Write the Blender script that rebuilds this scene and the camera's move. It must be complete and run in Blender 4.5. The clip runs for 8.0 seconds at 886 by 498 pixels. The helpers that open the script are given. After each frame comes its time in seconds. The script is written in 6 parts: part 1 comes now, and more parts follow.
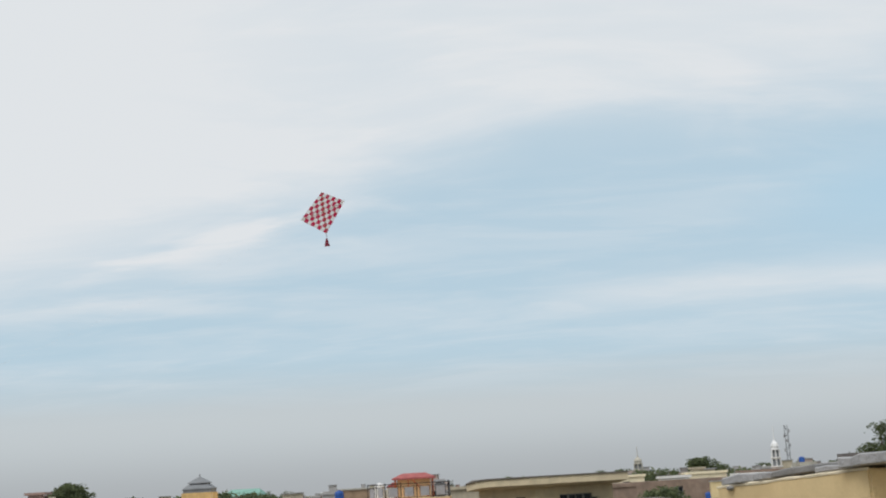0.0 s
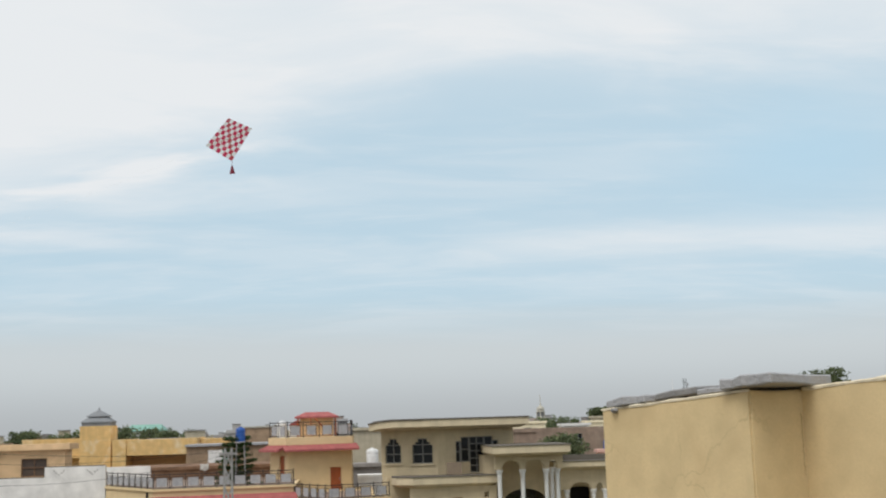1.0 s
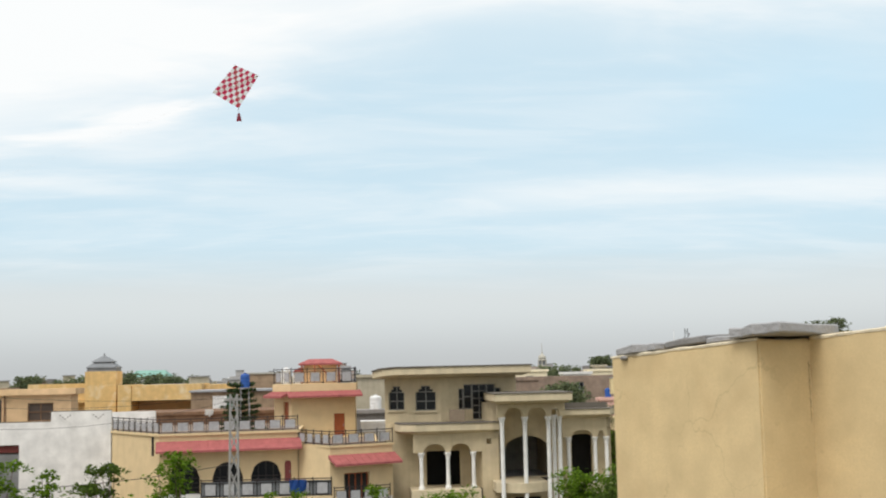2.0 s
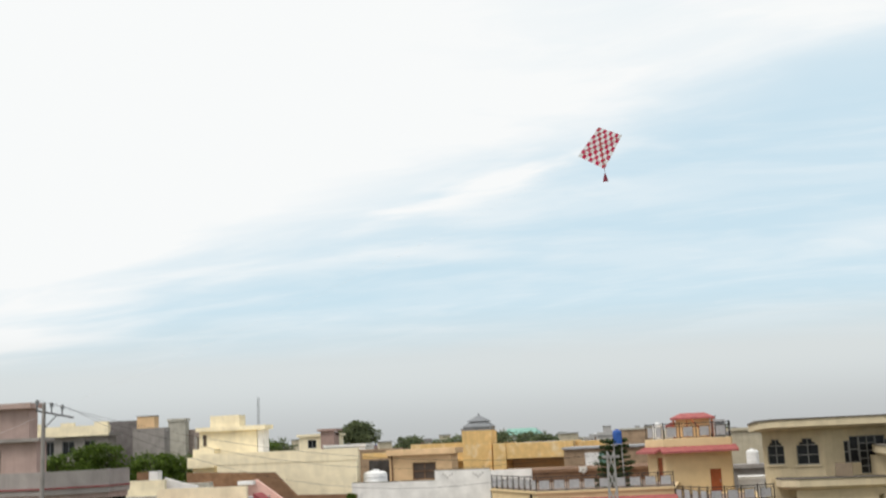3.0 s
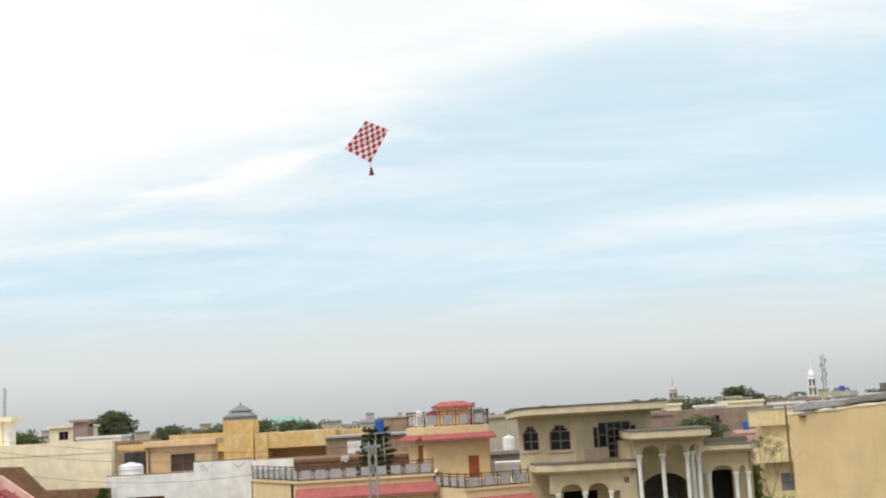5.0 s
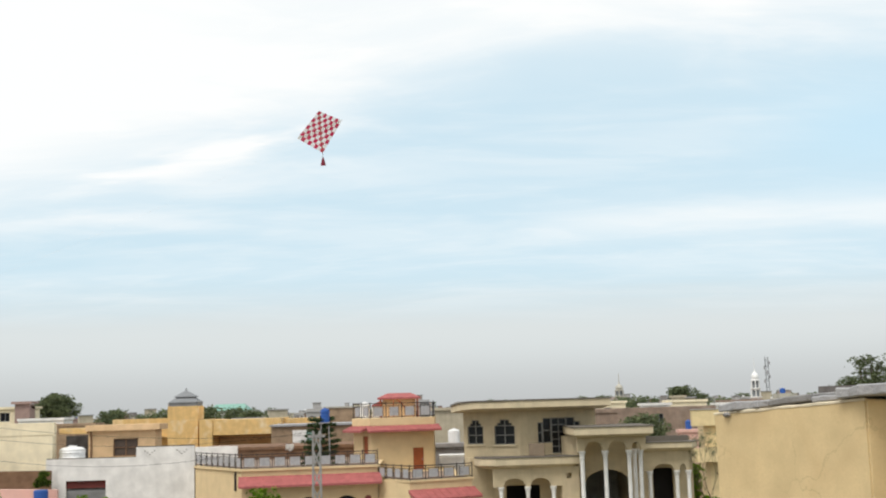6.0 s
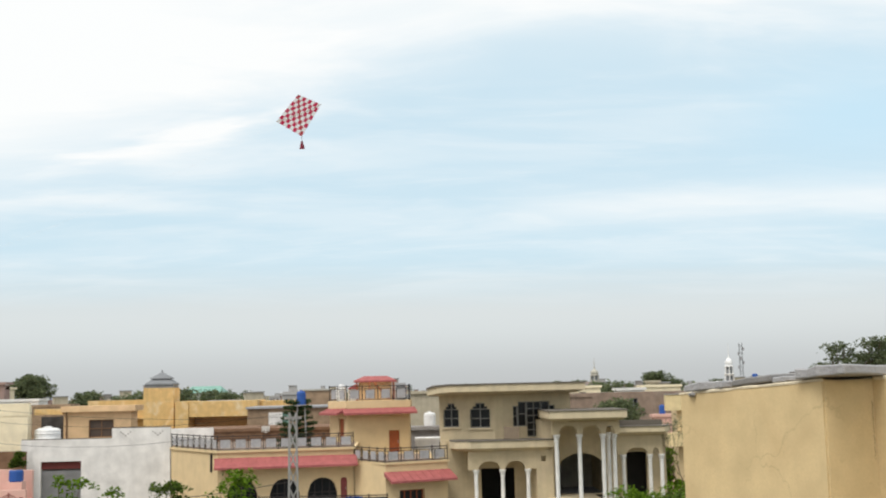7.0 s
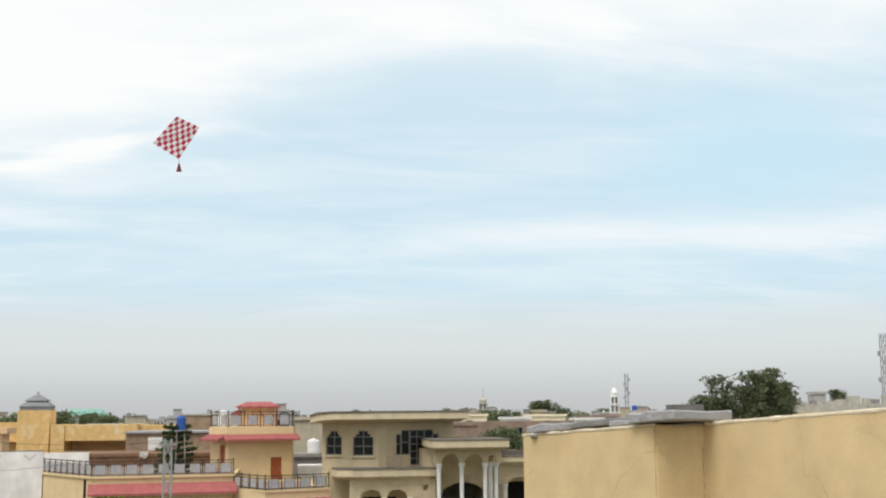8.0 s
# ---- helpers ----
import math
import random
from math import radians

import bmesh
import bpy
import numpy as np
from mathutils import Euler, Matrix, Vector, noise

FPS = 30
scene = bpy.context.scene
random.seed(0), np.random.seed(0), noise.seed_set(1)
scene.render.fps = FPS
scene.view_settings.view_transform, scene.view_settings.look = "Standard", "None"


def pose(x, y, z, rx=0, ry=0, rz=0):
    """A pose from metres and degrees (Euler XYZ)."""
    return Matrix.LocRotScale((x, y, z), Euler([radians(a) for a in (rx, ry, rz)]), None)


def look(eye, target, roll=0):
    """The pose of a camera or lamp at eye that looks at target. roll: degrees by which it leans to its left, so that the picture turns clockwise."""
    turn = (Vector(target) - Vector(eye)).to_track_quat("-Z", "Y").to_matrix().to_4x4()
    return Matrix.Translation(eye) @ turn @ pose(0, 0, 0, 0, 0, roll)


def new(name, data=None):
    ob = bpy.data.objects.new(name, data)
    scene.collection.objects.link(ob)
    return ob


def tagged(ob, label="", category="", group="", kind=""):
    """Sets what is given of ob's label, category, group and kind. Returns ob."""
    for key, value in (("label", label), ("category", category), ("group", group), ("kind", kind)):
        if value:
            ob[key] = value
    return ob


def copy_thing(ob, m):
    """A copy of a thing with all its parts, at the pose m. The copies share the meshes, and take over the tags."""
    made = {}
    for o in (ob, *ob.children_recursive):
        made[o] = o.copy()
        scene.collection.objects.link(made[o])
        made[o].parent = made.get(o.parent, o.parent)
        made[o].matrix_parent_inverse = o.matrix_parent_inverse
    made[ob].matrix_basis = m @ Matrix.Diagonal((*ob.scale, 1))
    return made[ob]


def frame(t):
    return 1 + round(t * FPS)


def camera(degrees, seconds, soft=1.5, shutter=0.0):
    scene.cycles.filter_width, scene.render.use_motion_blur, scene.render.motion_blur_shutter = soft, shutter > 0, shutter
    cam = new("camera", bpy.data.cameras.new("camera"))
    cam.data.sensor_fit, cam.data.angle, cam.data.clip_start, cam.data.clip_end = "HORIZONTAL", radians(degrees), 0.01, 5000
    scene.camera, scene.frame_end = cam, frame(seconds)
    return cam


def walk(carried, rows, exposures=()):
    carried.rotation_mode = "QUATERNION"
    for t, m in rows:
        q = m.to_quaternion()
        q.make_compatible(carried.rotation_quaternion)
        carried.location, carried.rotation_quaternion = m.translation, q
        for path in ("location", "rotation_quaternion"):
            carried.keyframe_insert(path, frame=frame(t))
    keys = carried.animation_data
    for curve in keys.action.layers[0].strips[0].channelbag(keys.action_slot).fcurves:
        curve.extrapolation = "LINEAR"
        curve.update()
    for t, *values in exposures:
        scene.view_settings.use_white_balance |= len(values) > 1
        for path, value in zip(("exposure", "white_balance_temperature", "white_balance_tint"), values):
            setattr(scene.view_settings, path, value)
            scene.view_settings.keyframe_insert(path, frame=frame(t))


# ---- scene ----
cam = camera(41.92, 8.0, soft=2.0, shutter=0.3)
# A person on a flat roof turns with a hand-held camera; the eye is about 10.5 m above the street.
walk(cam, [
    (0.0, pose(0.162, 0.164, 10.565, 101.539, 3.302, 0.222)),
    (0.1, pose(0.184, 0.264, 10.540, 101.572, 3.494, 0.432)),
    (0.3, pose(0.227, 0.432, 10.493, 101.220, 3.423, 0.741)),
    (0.5, pose(0.263, 0.503, 10.451, 100.294, 3.371, -0.763)),
    (0.8, pose(0.296, 0.447, 10.400, 98.946, 2.076, -3.305)),
    (1.0, pose(0.303, 0.385, 10.373, 98.649, 1.676, -4.427)),
    (1.2, pose(0.287, 0.341, 10.356, 97.880, 0.843, -5.162)),
    (2.3, pose(0.146, 0.274, 10.377, 96.022, 2.243, -3.084)),
    (2.4, pose(0.012, 0.200, 10.462, 96.328, 3.584, -0.777)),
    (2.5, pose(-0.103, 0.126, 10.544, 97.922, 4.537, 2.559)),
    (2.6, pose(-0.103, 0.116, 10.532, 98.841, 5.472, 5.452)),
    (2.7, pose(-0.102, 0.115, 10.503, 100.327, 5.313, 9.047)),
    (2.9, pose(-0.100, 0.111, 10.439, 100.188, 3.744, 12.983)),
    (3.0, pose(-0.099, 0.103, 10.427, 99.390, 2.553, 13.500)),
    (3.2, pose(-0.121, 0.056, 10.433, 98.168, 1.719, 12.638)),
    (3.5, pose(-0.170, -0.002, 10.448, 95.325, 0.552, 8.652)),
    (3.6, pose(-0.172, 0.025, 10.451, 94.788, 0.514, 7.883)),
    (3.7, pose(-0.174, 0.080, 10.452, 94.512, 1.455, 6.748)),
    (3.8, pose(-0.188, 0.133, 10.453, 94.691, 1.822, 6.134)),
    (4.0, pose(-0.219, 0.207, 10.463, 95.670, 1.800, 4.242)),
    (4.2, pose(-0.166, 0.238, 10.490, 96.292, 1.369, 3.250)),
    (4.5, pose(-0.068, 0.255, 10.544, 97.100, 2.071, 2.702)),
    (4.7, pose(-0.074, 0.270, 10.564, 98.220, 2.886, 2.662)),
    (5.8, pose(0.016, 0.147, 10.558, 97.888, 1.965, -0.282)),
    (6.0, pose(0.022, 0.109, 10.555, 97.701, 1.666, -0.639)),
    (6.2, pose(0.014, 0.069, 10.550, 97.304, 1.516, -0.969)),
    (6.5, pose(0.000, -0.010, 10.537, 97.187, 0.927, -1.347)),
    (7.0, pose(0.019, -0.144, 10.518, 96.884, 1.310, -1.819)),
    (7.2, pose(0.106, -0.090, 10.526, 96.618, 1.314, -2.722)),
    (7.5, pose(0.297, 0.008, 10.555, 97.275, -0.193, -5.839)),
    (7.7, pose(0.349, -0.016, 10.575, 97.321, 0.270, -6.950)),
    (8.0, pose(0.364, -0.108, 10.602, 98.083, 0.489, -7.222)),
], exposures=[(0.0, -0.36, 6220, 10), (0.5, -0.34, 6240, 10), (1.2, -0.2, 6300, 10), (2.3, 0.02, 6450, 10), (3.0, -0.05, 6450, 10), (3.5, -0.07, 6470, 10), (4.0, 0.02, 6490, 10), (4.5, 0.04, 6500, 10), (8.0, 0.0, 6450, 10)])


# ---- world and sun ----
def build_world():
    world = bpy.data.worlds.new("overcast_sky")
    scene.world = world
    world.use_nodes = True
    nt = world.node_tree
    nt.nodes.clear()
    N, L = nt.nodes.new, nt.links.new

    def put(sock, v):
        if isinstance(v, bpy.types.NodeSocket):
            L(v, sock)
        else:
            sock.default_value = v

    def op(kind, a, b=0.0, c=0.0):
        n = N("ShaderNodeMath")
        n.operation = kind
        for s, v in zip(n.inputs, (a, b, c)):
            put(s, v)
        return n.outputs[0]

    def step(v, lo, hi):
        n = N("ShaderNodeMapRange")
        n.interpolation_type = "SMOOTHERSTEP"
        put(n.inputs[0], v)
        n.inputs[1].default_value, n.inputs[2].default_value = lo, hi
        return n.outputs[0]

    def mix(fac, a, b):
        n = N("ShaderNodeMix")
        n.data_type = "RGBA"
        put(n.inputs[0], fac)
        put(n.inputs[6], a if isinstance(a, bpy.types.NodeSocket) else (*a, 1))
        put(n.inputs[7], b if isinstance(b, bpy.types.NodeSocket) else (*b, 1))
        return n.outputs[2]

    tc = N("ShaderNodeTexCoord")
    sep = N("ShaderNodeSeparateXYZ")
    L(tc.outputs["Generated"], sep.inputs[0])
    x, y, z = sep.outputs
    el = op("MULTIPLY", op("ARCSINE", z), 57.296)
    az = op("MULTIPLY", op("ARCTAN2", x, y), 57.296)
    # cloud layer on a flat ceiling, drawn out along the wind
    zz = op("ADD", op("MAXIMUM", z, 0.0), 0.13)
    comb = N("ShaderNodeCombineXYZ")
    L(op("DIVIDE", x, zz), comb.inputs[0])
    L(op("DIVIDE", y, zz), comb.inputs[1])
    mp = N("ShaderNodeMapping")
    L(comb.outputs[0], mp.inputs[0])
    mp.inputs["Rotation"].default_value = (0, 0, radians(38))
    mp.inputs["Scale"].default_value = (0.42, 1.0, 1.0)

    def clouds(scale, detail, rough, dist):
        n = N("ShaderNodeTexNoise")
        L(mp.outputs[0], n.inputs["Vector"])
        n.inputs["Scale"].default_value, n.inputs["Detail"].default_value = scale, detail
        n.inputs["Roughness"].default_value, n.inputs["Distortion"].default_value = rough, dist
        return n.outputs["Fac"]

    big, fine, small = clouds(0.75, 4, 0.5, 0.6), clouds(2.8, 5, 0.55, 0.5), clouds(6.5, 6, 0.6, 0.8)
    wob = op("ADD", op("MULTIPLY", op("SUBTRACT", big, 0.5), 9.0), op("MULTIPLY", op("SUBTRACT", fine, 0.5), 4.5))
    # bright bank over the left, its lower edge rising to the right
    edge = op("SUBTRACT", el, op("ADD", 13.8, op("MULTIPLY", az, 0.24)))
    bank = step(op("ADD", edge, wob), -3.0, 4.5)
    bank = op("MULTIPLY", bank, op("SUBTRACT", 1.0, op("MULTIPLY", step(az, -22.0, 8.0), 0.28)))
    # brighter wisp along the lower edge of the bank
    dw = op("DIVIDE", op("ADD", op("SUBTRACT", op("SUBTRACT", el, 14.5), op("MULTIPLY", az, 0.19)), op("MULTIPLY", wob, 0.30)), 0.95)
    wisp = op("POWER", 2.718, op("MULTIPLY", op("MULTIPLY", dw, dw), -1.0))
    wisp = op("MULTIPLY", op("MULTIPLY", wisp, op("SUBTRACT", 1.0, step(az, -9.0, 3.0))), op("ADD", 0.35, op("MULTIPLY", step(fine, 0.35, 0.65), 0.55)))
    bank = op("MAXIMUM", bank, wisp)
    high = step(op("ADD", el, wob), 11.5, 22.0)
    bank = op("MAXIMUM", bank, op("MULTIPLY", high, 0.82))
    # thin streak low in the clear part
    d = op("DIVIDE", op("ADD", op("SUBTRACT", el, 8.5), op("MULTIPLY", wob, 0.16)), 0.85)
    streak = op("POWER", 2.718, op("MULTIPLY", op("MULTIPLY", d, d), -1.0))
    streak = op("MULTIPLY", op("MULTIPLY", streak, step(az, 1.0, 11.0)), 0.55)
    veil = op("ADD", op("MULTIPLY", step(fine, 0.38, 0.70), 0.42), op("MULTIPLY", step(small, 0.40, 0.72), 0.18))
    white = op("MINIMUM", op("ADD", op("MAXIMUM", bank, streak), op("MULTIPLY", veil, 0.62)), 1.0)
    # clear gap in the cloud to the right
    ga = op("DIVIDE", op("SUBTRACT", az, 22.5), 5.5)
    ge = op("DIVIDE", op("ADD", op("SUBTRACT", el, 12.0), op("MULTIPLY", wob, 0.35)), 2.6)
    gap = op("POWER", 2.718, op("MULTIPLY", op("ADD", op("MULTIPLY", ga, ga), op("MULTIPLY", ge, ge)), -1.0))
    white = op("MULTIPLY", white, op("SUBTRACT", 1.0, op("MULTIPLY", gap, 0.7)))
    sky = N("ShaderNodeTexSky")
    sky.sky_type = "NISHITA"
    sky.sun_disc = False
    sky.sun_elevation, sky.sun_rotation = radians(60), radians(-146)
    sky.dust_density = 2.0
    gain = N("ShaderNodeVectorMath")
    gain.operation = "SCALE"
    L(sky.outputs[0], gain.inputs[0])
    gain.inputs["Scale"].default_value = 1.0
    thin = mix(0.88, gain.outputs[0], SKY_BLUE)
    col = mix(white, thin, SKY_WHITE)
    col = mix(op("MULTIPLY", gap, 0.6), col, SKY_CLEAR)
    col = mix(op("SUBTRACT", 1.0, step(op("ADD", el, op("MULTIPLY", wob, 0.22)), 3.0, 7.0)), col, SKY_PALE)
    col = mix(op("SUBTRACT", 1.0, step(el, -0.8, 4.0)), col, SKY_HAZE)
    bg = N("ShaderNodeBackground")
    L(col, bg.inputs[0])
    bg.inputs[1].default_value = SKY_STRENGTH
    out = N("ShaderNodeOutputWorld")
    L(bg.outputs[0], out.inputs[0])


SKY_STRENGTH = 0.12
SKY_BLUE = (5.5, 6.98, 7.72)
SKY_WHITE = (8.15, 8.25, 8.17)
SKY_CLEAR = (4.75, 6.75, 7.95)
SKY_PALE = (5.95, 6.3, 6.28)
SKY_HAZE = (4.42, 4.56, 4.56)
build_world()
sun = new("sun", bpy.data.lights.new("sun", "SUN"))
sun.data.energy, sun.data.angle, sun.data.color = 2.5, radians(30), (1.0, 0.95, 0.88)
sun.matrix_world = look((-22, -24, 66), (0, 8, 0))


# ---- materials ----
def mat(name, color, rough=0.9, vary=0.12, scale=1.5, stain=0.25, stain_color=None, bump=0.2, metal=0.0, fine=25.0, streaks=0.0, spec=0.3, cracks=0.0):
    """Plain surface with two scales of variation, stains and fine relief; object coordinates in metres."""
    m = bpy.data.materials.new(name)
    m.use_nodes = True
    nt = m.node_tree
    N, L = nt.nodes.new, nt.links.new
    b = nt.nodes["Principled BSDF"]
    b.inputs["Roughness"].default_value, b.inputs["Metallic"].default_value = rough, metal
    b.inputs["Specular IOR Level"].default_value = spec
    tc = N("ShaderNodeTexCoord")

    def noise_(sc, det=4, vec=None, dist=0.0):
        n = N("ShaderNodeTexNoise")
        L(vec or tc.outputs["Object"], n.inputs["Vector"])
        n.inputs["Scale"].default_value, n.inputs["Detail"].default_value = sc, det
        n.inputs["Distortion"].default_value = dist
        return n.outputs["Fac"]

    def ramp(v, lo, hi, a, b_):
        n = N("ShaderNodeMapRange")
        L(v, n.inputs[0])
        for i, q in enumerate((lo, hi, a, b_)):
            n.inputs[i + 1].default_value = q
        return n.outputs[0]

    def mixc(f, a, b_):
        n = N("ShaderNodeMix")
        n.data_type = "RGBA"
        L(f, n.inputs[0])
        for s, v in ((n.inputs[6], a), (n.inputs[7], b_)):
            if isinstance(v, bpy.types.NodeSocket):
                L(v, s)
            else:
                s.default_value = (*v, 1)
        return n.outputs[2]

    dark = tuple(c * (1 - vary) for c in color)
    light = tuple(min(1, c * (1 + vary)) for c in color)
    col = mixc(ramp(noise_(scale), 0.3, 0.7, 0, 1), dark, light)
    col = mixc(ramp(noise_(fine, 2), 0.35, 0.75, 0, 0.35), col, tuple(c * 0.82 for c in color))
    if stain:
        sc = stain_color or tuple(c * 0.5 for c in color)
        col = mixc(ramp(noise_(scale * 0.45, 6, dist=0.8), 0.52, 0.78, 0, stain), col, sc)
    if streaks:
        mp = N("ShaderNodeMapping")
        L(tc.outputs["Object"], mp.inputs[0])
        mp.inputs["Scale"].default_value = (2.2, 2.2, 0.16)
        col = mixc(ramp(noise_(1.6, 5, mp.outputs[0]), 0.5, 0.8, 0, streaks), col, tuple(c * 0.45 for c in color))
    if cracks:
        warp = N("ShaderNodeTexNoise")
        L(tc.outputs["Object"], warp.inputs["Vector"])
        warp.inputs["Scale"].default_value, warp.inputs["Detail"].default_value = 3.5, 6
        add = N("ShaderNodeMix")
        add.data_type = "VECTOR"
        add.inputs[0].default_value = 0.32
        L(tc.outputs["Object"], add.inputs[4])
        L(warp.outputs["Color"], add.inputs[5])
        vor = N("ShaderNodeTexVoronoi")
        vor.feature = "DISTANCE_TO_EDGE"
        L(add.outputs[1], vor.inputs["Vector"])
        vor.inputs["Scale"].default_value = 1.9
        line = ramp(vor.outputs["Distance"], 0.0, 0.009, 1.0, 0.0)
        gate = ramp(noise_(0.9, 3), 0.45, 0.58, 0.0, cracks)
        both = N("ShaderNodeMath")
        both.operation = "MULTIPLY"
        L(line, both.inputs[0])
        L(gate, both.inputs[1])
        col = mixc(both.outputs[0], col, tuple(c * 0.42 for c in color))
        col = mixc(ramp(noise_(22, 2), 0.70, 0.76, 0, 0.5 * cracks), col, tuple(c * 0.5 for c in color))
    L(col, b.inputs["Base Color"])
    if bump:
        bp = N("ShaderNodeBump")
        bp.inputs["Strength"].default_value, bp.inputs["Distance"].default_value = bump, 0.02
        L(noise_(fine * 1.6, 3), bp.inputs["Height"])
        L(bp.outputs[0], b.inputs["Normal"])
    return m


def leaf_mat(name, color, spread=1.0):
    m = bpy.data.materials.new(name)
    m.use_nodes = True
    nt = m.node_tree
    N, L = nt.nodes.new, nt.links.new
    b = nt.nodes["Principled BSDF"]
    g = N("ShaderNodeNewGeometry")
    r = N("ShaderNodeValToRGB")
    L(g.outputs["Random Per Island"], r.inputs[0])
    r.color_ramp.elements[0].color = (*[c * (1 - 0.5 * spread) for c in color], 1)
    r.color_ramp.elements[1].color = (color[0] * (1 + 0.7 * spread), color[1] * (1 + 0.45 * spread), color[2] * (1 + 0.2 * spread), 1)
    L(r.outputs[0], b.inputs["Base Color"])
    b.inputs["Roughness"].default_value = 0.6
    b.inputs["Specular IOR Level"].default_value = 0.2
    tr = N("ShaderNodeBsdfTranslucent")
    L(r.outputs[0], tr.inputs["Color"])
    mx = N("ShaderNodeMixShader")
    mx.inputs[0].default_value = 0.36
    L(b.outputs[0], mx.inputs[1])
    L(tr.outputs[0], mx.inputs[2])
    L(mx.outputs[0], nt.nodes["Material Output"].inputs["Surface"])
    return m


def glass_mat(name, color=(0.013, 0.015, 0.018), rough=0.2):
    m = bpy.data.materials.new(name)
    m.use_nodes = True
    b = m.node_tree.nodes["Principled BSDF"]
    b.inputs["Base Color"].default_value = (*color, 1)
    b.inputs["Roughness"].default_value = rough
    b.inputs["Specular IOR Level"].default_value = 0.3
    return m


# cement darkened to near black, with shade put into the colour
SHADE_CEMENT = mat("shade_grey_cement", (0.065, 0.06, 0.058), vary=0.3, streaks=0.3)
DARKCEMENT = mat("dark_cement_block", (0.17, 0.155, 0.15), vary=0.25, streaks=0.3)
COPING = mat("weathered_dark_coping", (0.13, 0.115, 0.095), rough=0.9)
STAINED = mat("mould_stained_plaster", (0.50, 0.48, 0.45), vary=0.25, scale=2.2, stain=0.85, stain_color=(0.09, 0.085, 0.08), streaks=0.6)
FADED = mat("faded_red_lines", (0.38, 0.145, 0.13))
CREAM = mat("cream_yellow_plaster", (0.70, 0.545, 0.32), vary=0.07, streaks=0.06, stain=0.14)
OCHRE = mat("ochre_plaster", (0.70, 0.47, 0.20), scale=2.2, streaks=0.3, stain=0.85, stain_color=(0.80, 0.68, 0.46))
ORANGE = mat("pale_orange_plaster", (0.68, 0.47, 0.27), streaks=0.1)
LEMON = mat("pale_lemon_plaster", (0.84, 0.745, 0.535), streaks=0.18, stain=0.2)
BEIGE = mat("beige_stone_paint", (0.56, 0.465, 0.305), streaks=0.25, stain=0.4, stain_color=(0.40, 0.32, 0.24))
BEIGE_TRIM = mat("beige_trim_paint", (0.60, 0.51, 0.35), streaks=0.2)
WHITE_PAINT = mat("white_paint", (0.78, 0.77, 0.74), stain=0.1)
LIME = mat("whitewashed_plaster", (0.77, 0.755, 0.73), streaks=0.16, stain=0.35, stain_color=(0.32, 0.31, 0.30))
PINK = mat("pink_plaster", (0.72, 0.45, 0.38), vary=0.08, streaks=0.08)
RUST = mat("dark_rust_red_paint", (0.15, 0.038, 0.033), rough=0.7)
PINK_DARK = mat("dark_red_trim", (0.26, 0.07, 0.07), rough=0.7)
EAVE = mat("dark_red_eave_tiles", (0.29, 0.07, 0.075), rough=0.75, vary=0.18, scale=3.0, streaks=0.15)
AWNING = mat("red_awning_tiles", (0.35, 0.105, 0.10), rough=0.75, vary=0.18, scale=3.0, streaks=0.15)
BRICK = mat("weathered_brick_and_render", (0.27, 0.20, 0.155), vary=0.25, scale=1.2, stain=0.5, stain_color=(0.40, 0.36, 0.31), streaks=0.3)
TANBRICK = mat("sunlit_tan_brick", (0.33, 0.235, 0.155), vary=0.25, scale=2.0, stain=0.4, streaks=0.25)
BROWN = mat("bare_brown_brickwork", (0.19, 0.11, 0.065), vary=0.25, scale=2.5, stain=0.35)
GREYWALL = mat("grey_cement_render", (0.27, 0.25, 0.235), vary=0.2, streaks=0.3)
MAUVE = mat("mauve_plaster", (0.33, 0.23, 0.20), streaks=0.3)
YELLOW = mat("pale_yellow_paint", (0.74, 0.60, 0.34), streaks=0.2)
RENDER = mat("weathered_pale_render", (0.44, 0.42, 0.36), vary=0.2, streaks=0.3, stain=0.4)
WORN = mat("worn_pale_plaster", (0.74, 0.66, 0.50), vary=0.2, scale=9, stain=0.4, bump=0.5)
SOOT = mat("dark_damp_stain", (0.33, 0.24, 0.13), vary=0.3, scale=14)
# darker copy of the concrete, for the slab turned from the light
DARKER_CONCRETE = mat("darker_concrete", (0.25, 0.245, 0.24), vary=0.25, scale=6, bump=0.5)
PINKISH = mat("pinkish_grey_plaster", (0.42, 0.315, 0.28), streaks=0.3)
PALEBAND = mat("pale_grey_band", (0.34, 0.31, 0.295), streaks=0.3, stain=0.3)
BROWNPANE = mat("dusty_brown_screen", (0.10, 0.075, 0.06))
CONCRETE = mat("rough_concrete", (0.36, 0.36, 0.37), vary=0.15, scale=4, bump=0.5)
# near-black colour that paints the shade inside rooms and openings
DARK = mat("near_black_shade", (0.03, 0.027, 0.025), vary=0.2)
IRON = mat("black_iron", (0.035, 0.03, 0.03), rough=0.6, metal=0.3)
STEEL = mat("weathered_steel", (0.35, 0.34, 0.325), rough=0.7, metal=0.2)
PANEL = mat("white_railing_panel", (0.39, 0.39, 0.40), stain=0.5, scale=6)
WOOD = mat("reddish_brown_wood", (0.34, 0.095, 0.035), rough=0.6, scale=4)
SHUTTER = mat("grey_shutter", (0.24, 0.24, 0.24), rough=0.6)
BLUE = mat("blue_plastic", (0.03, 0.10, 0.36), rough=0.45)
PLASTIC = mat("white_plastic", (0.78, 0.78, 0.77), rough=0.5, bump=0.05)
FRAME = mat("grey_window_paint", (0.20, 0.195, 0.18), rough=0.6)
GREYROOF = mat("grey_slate_paint", (0.20, 0.21, 0.22), rough=0.7)
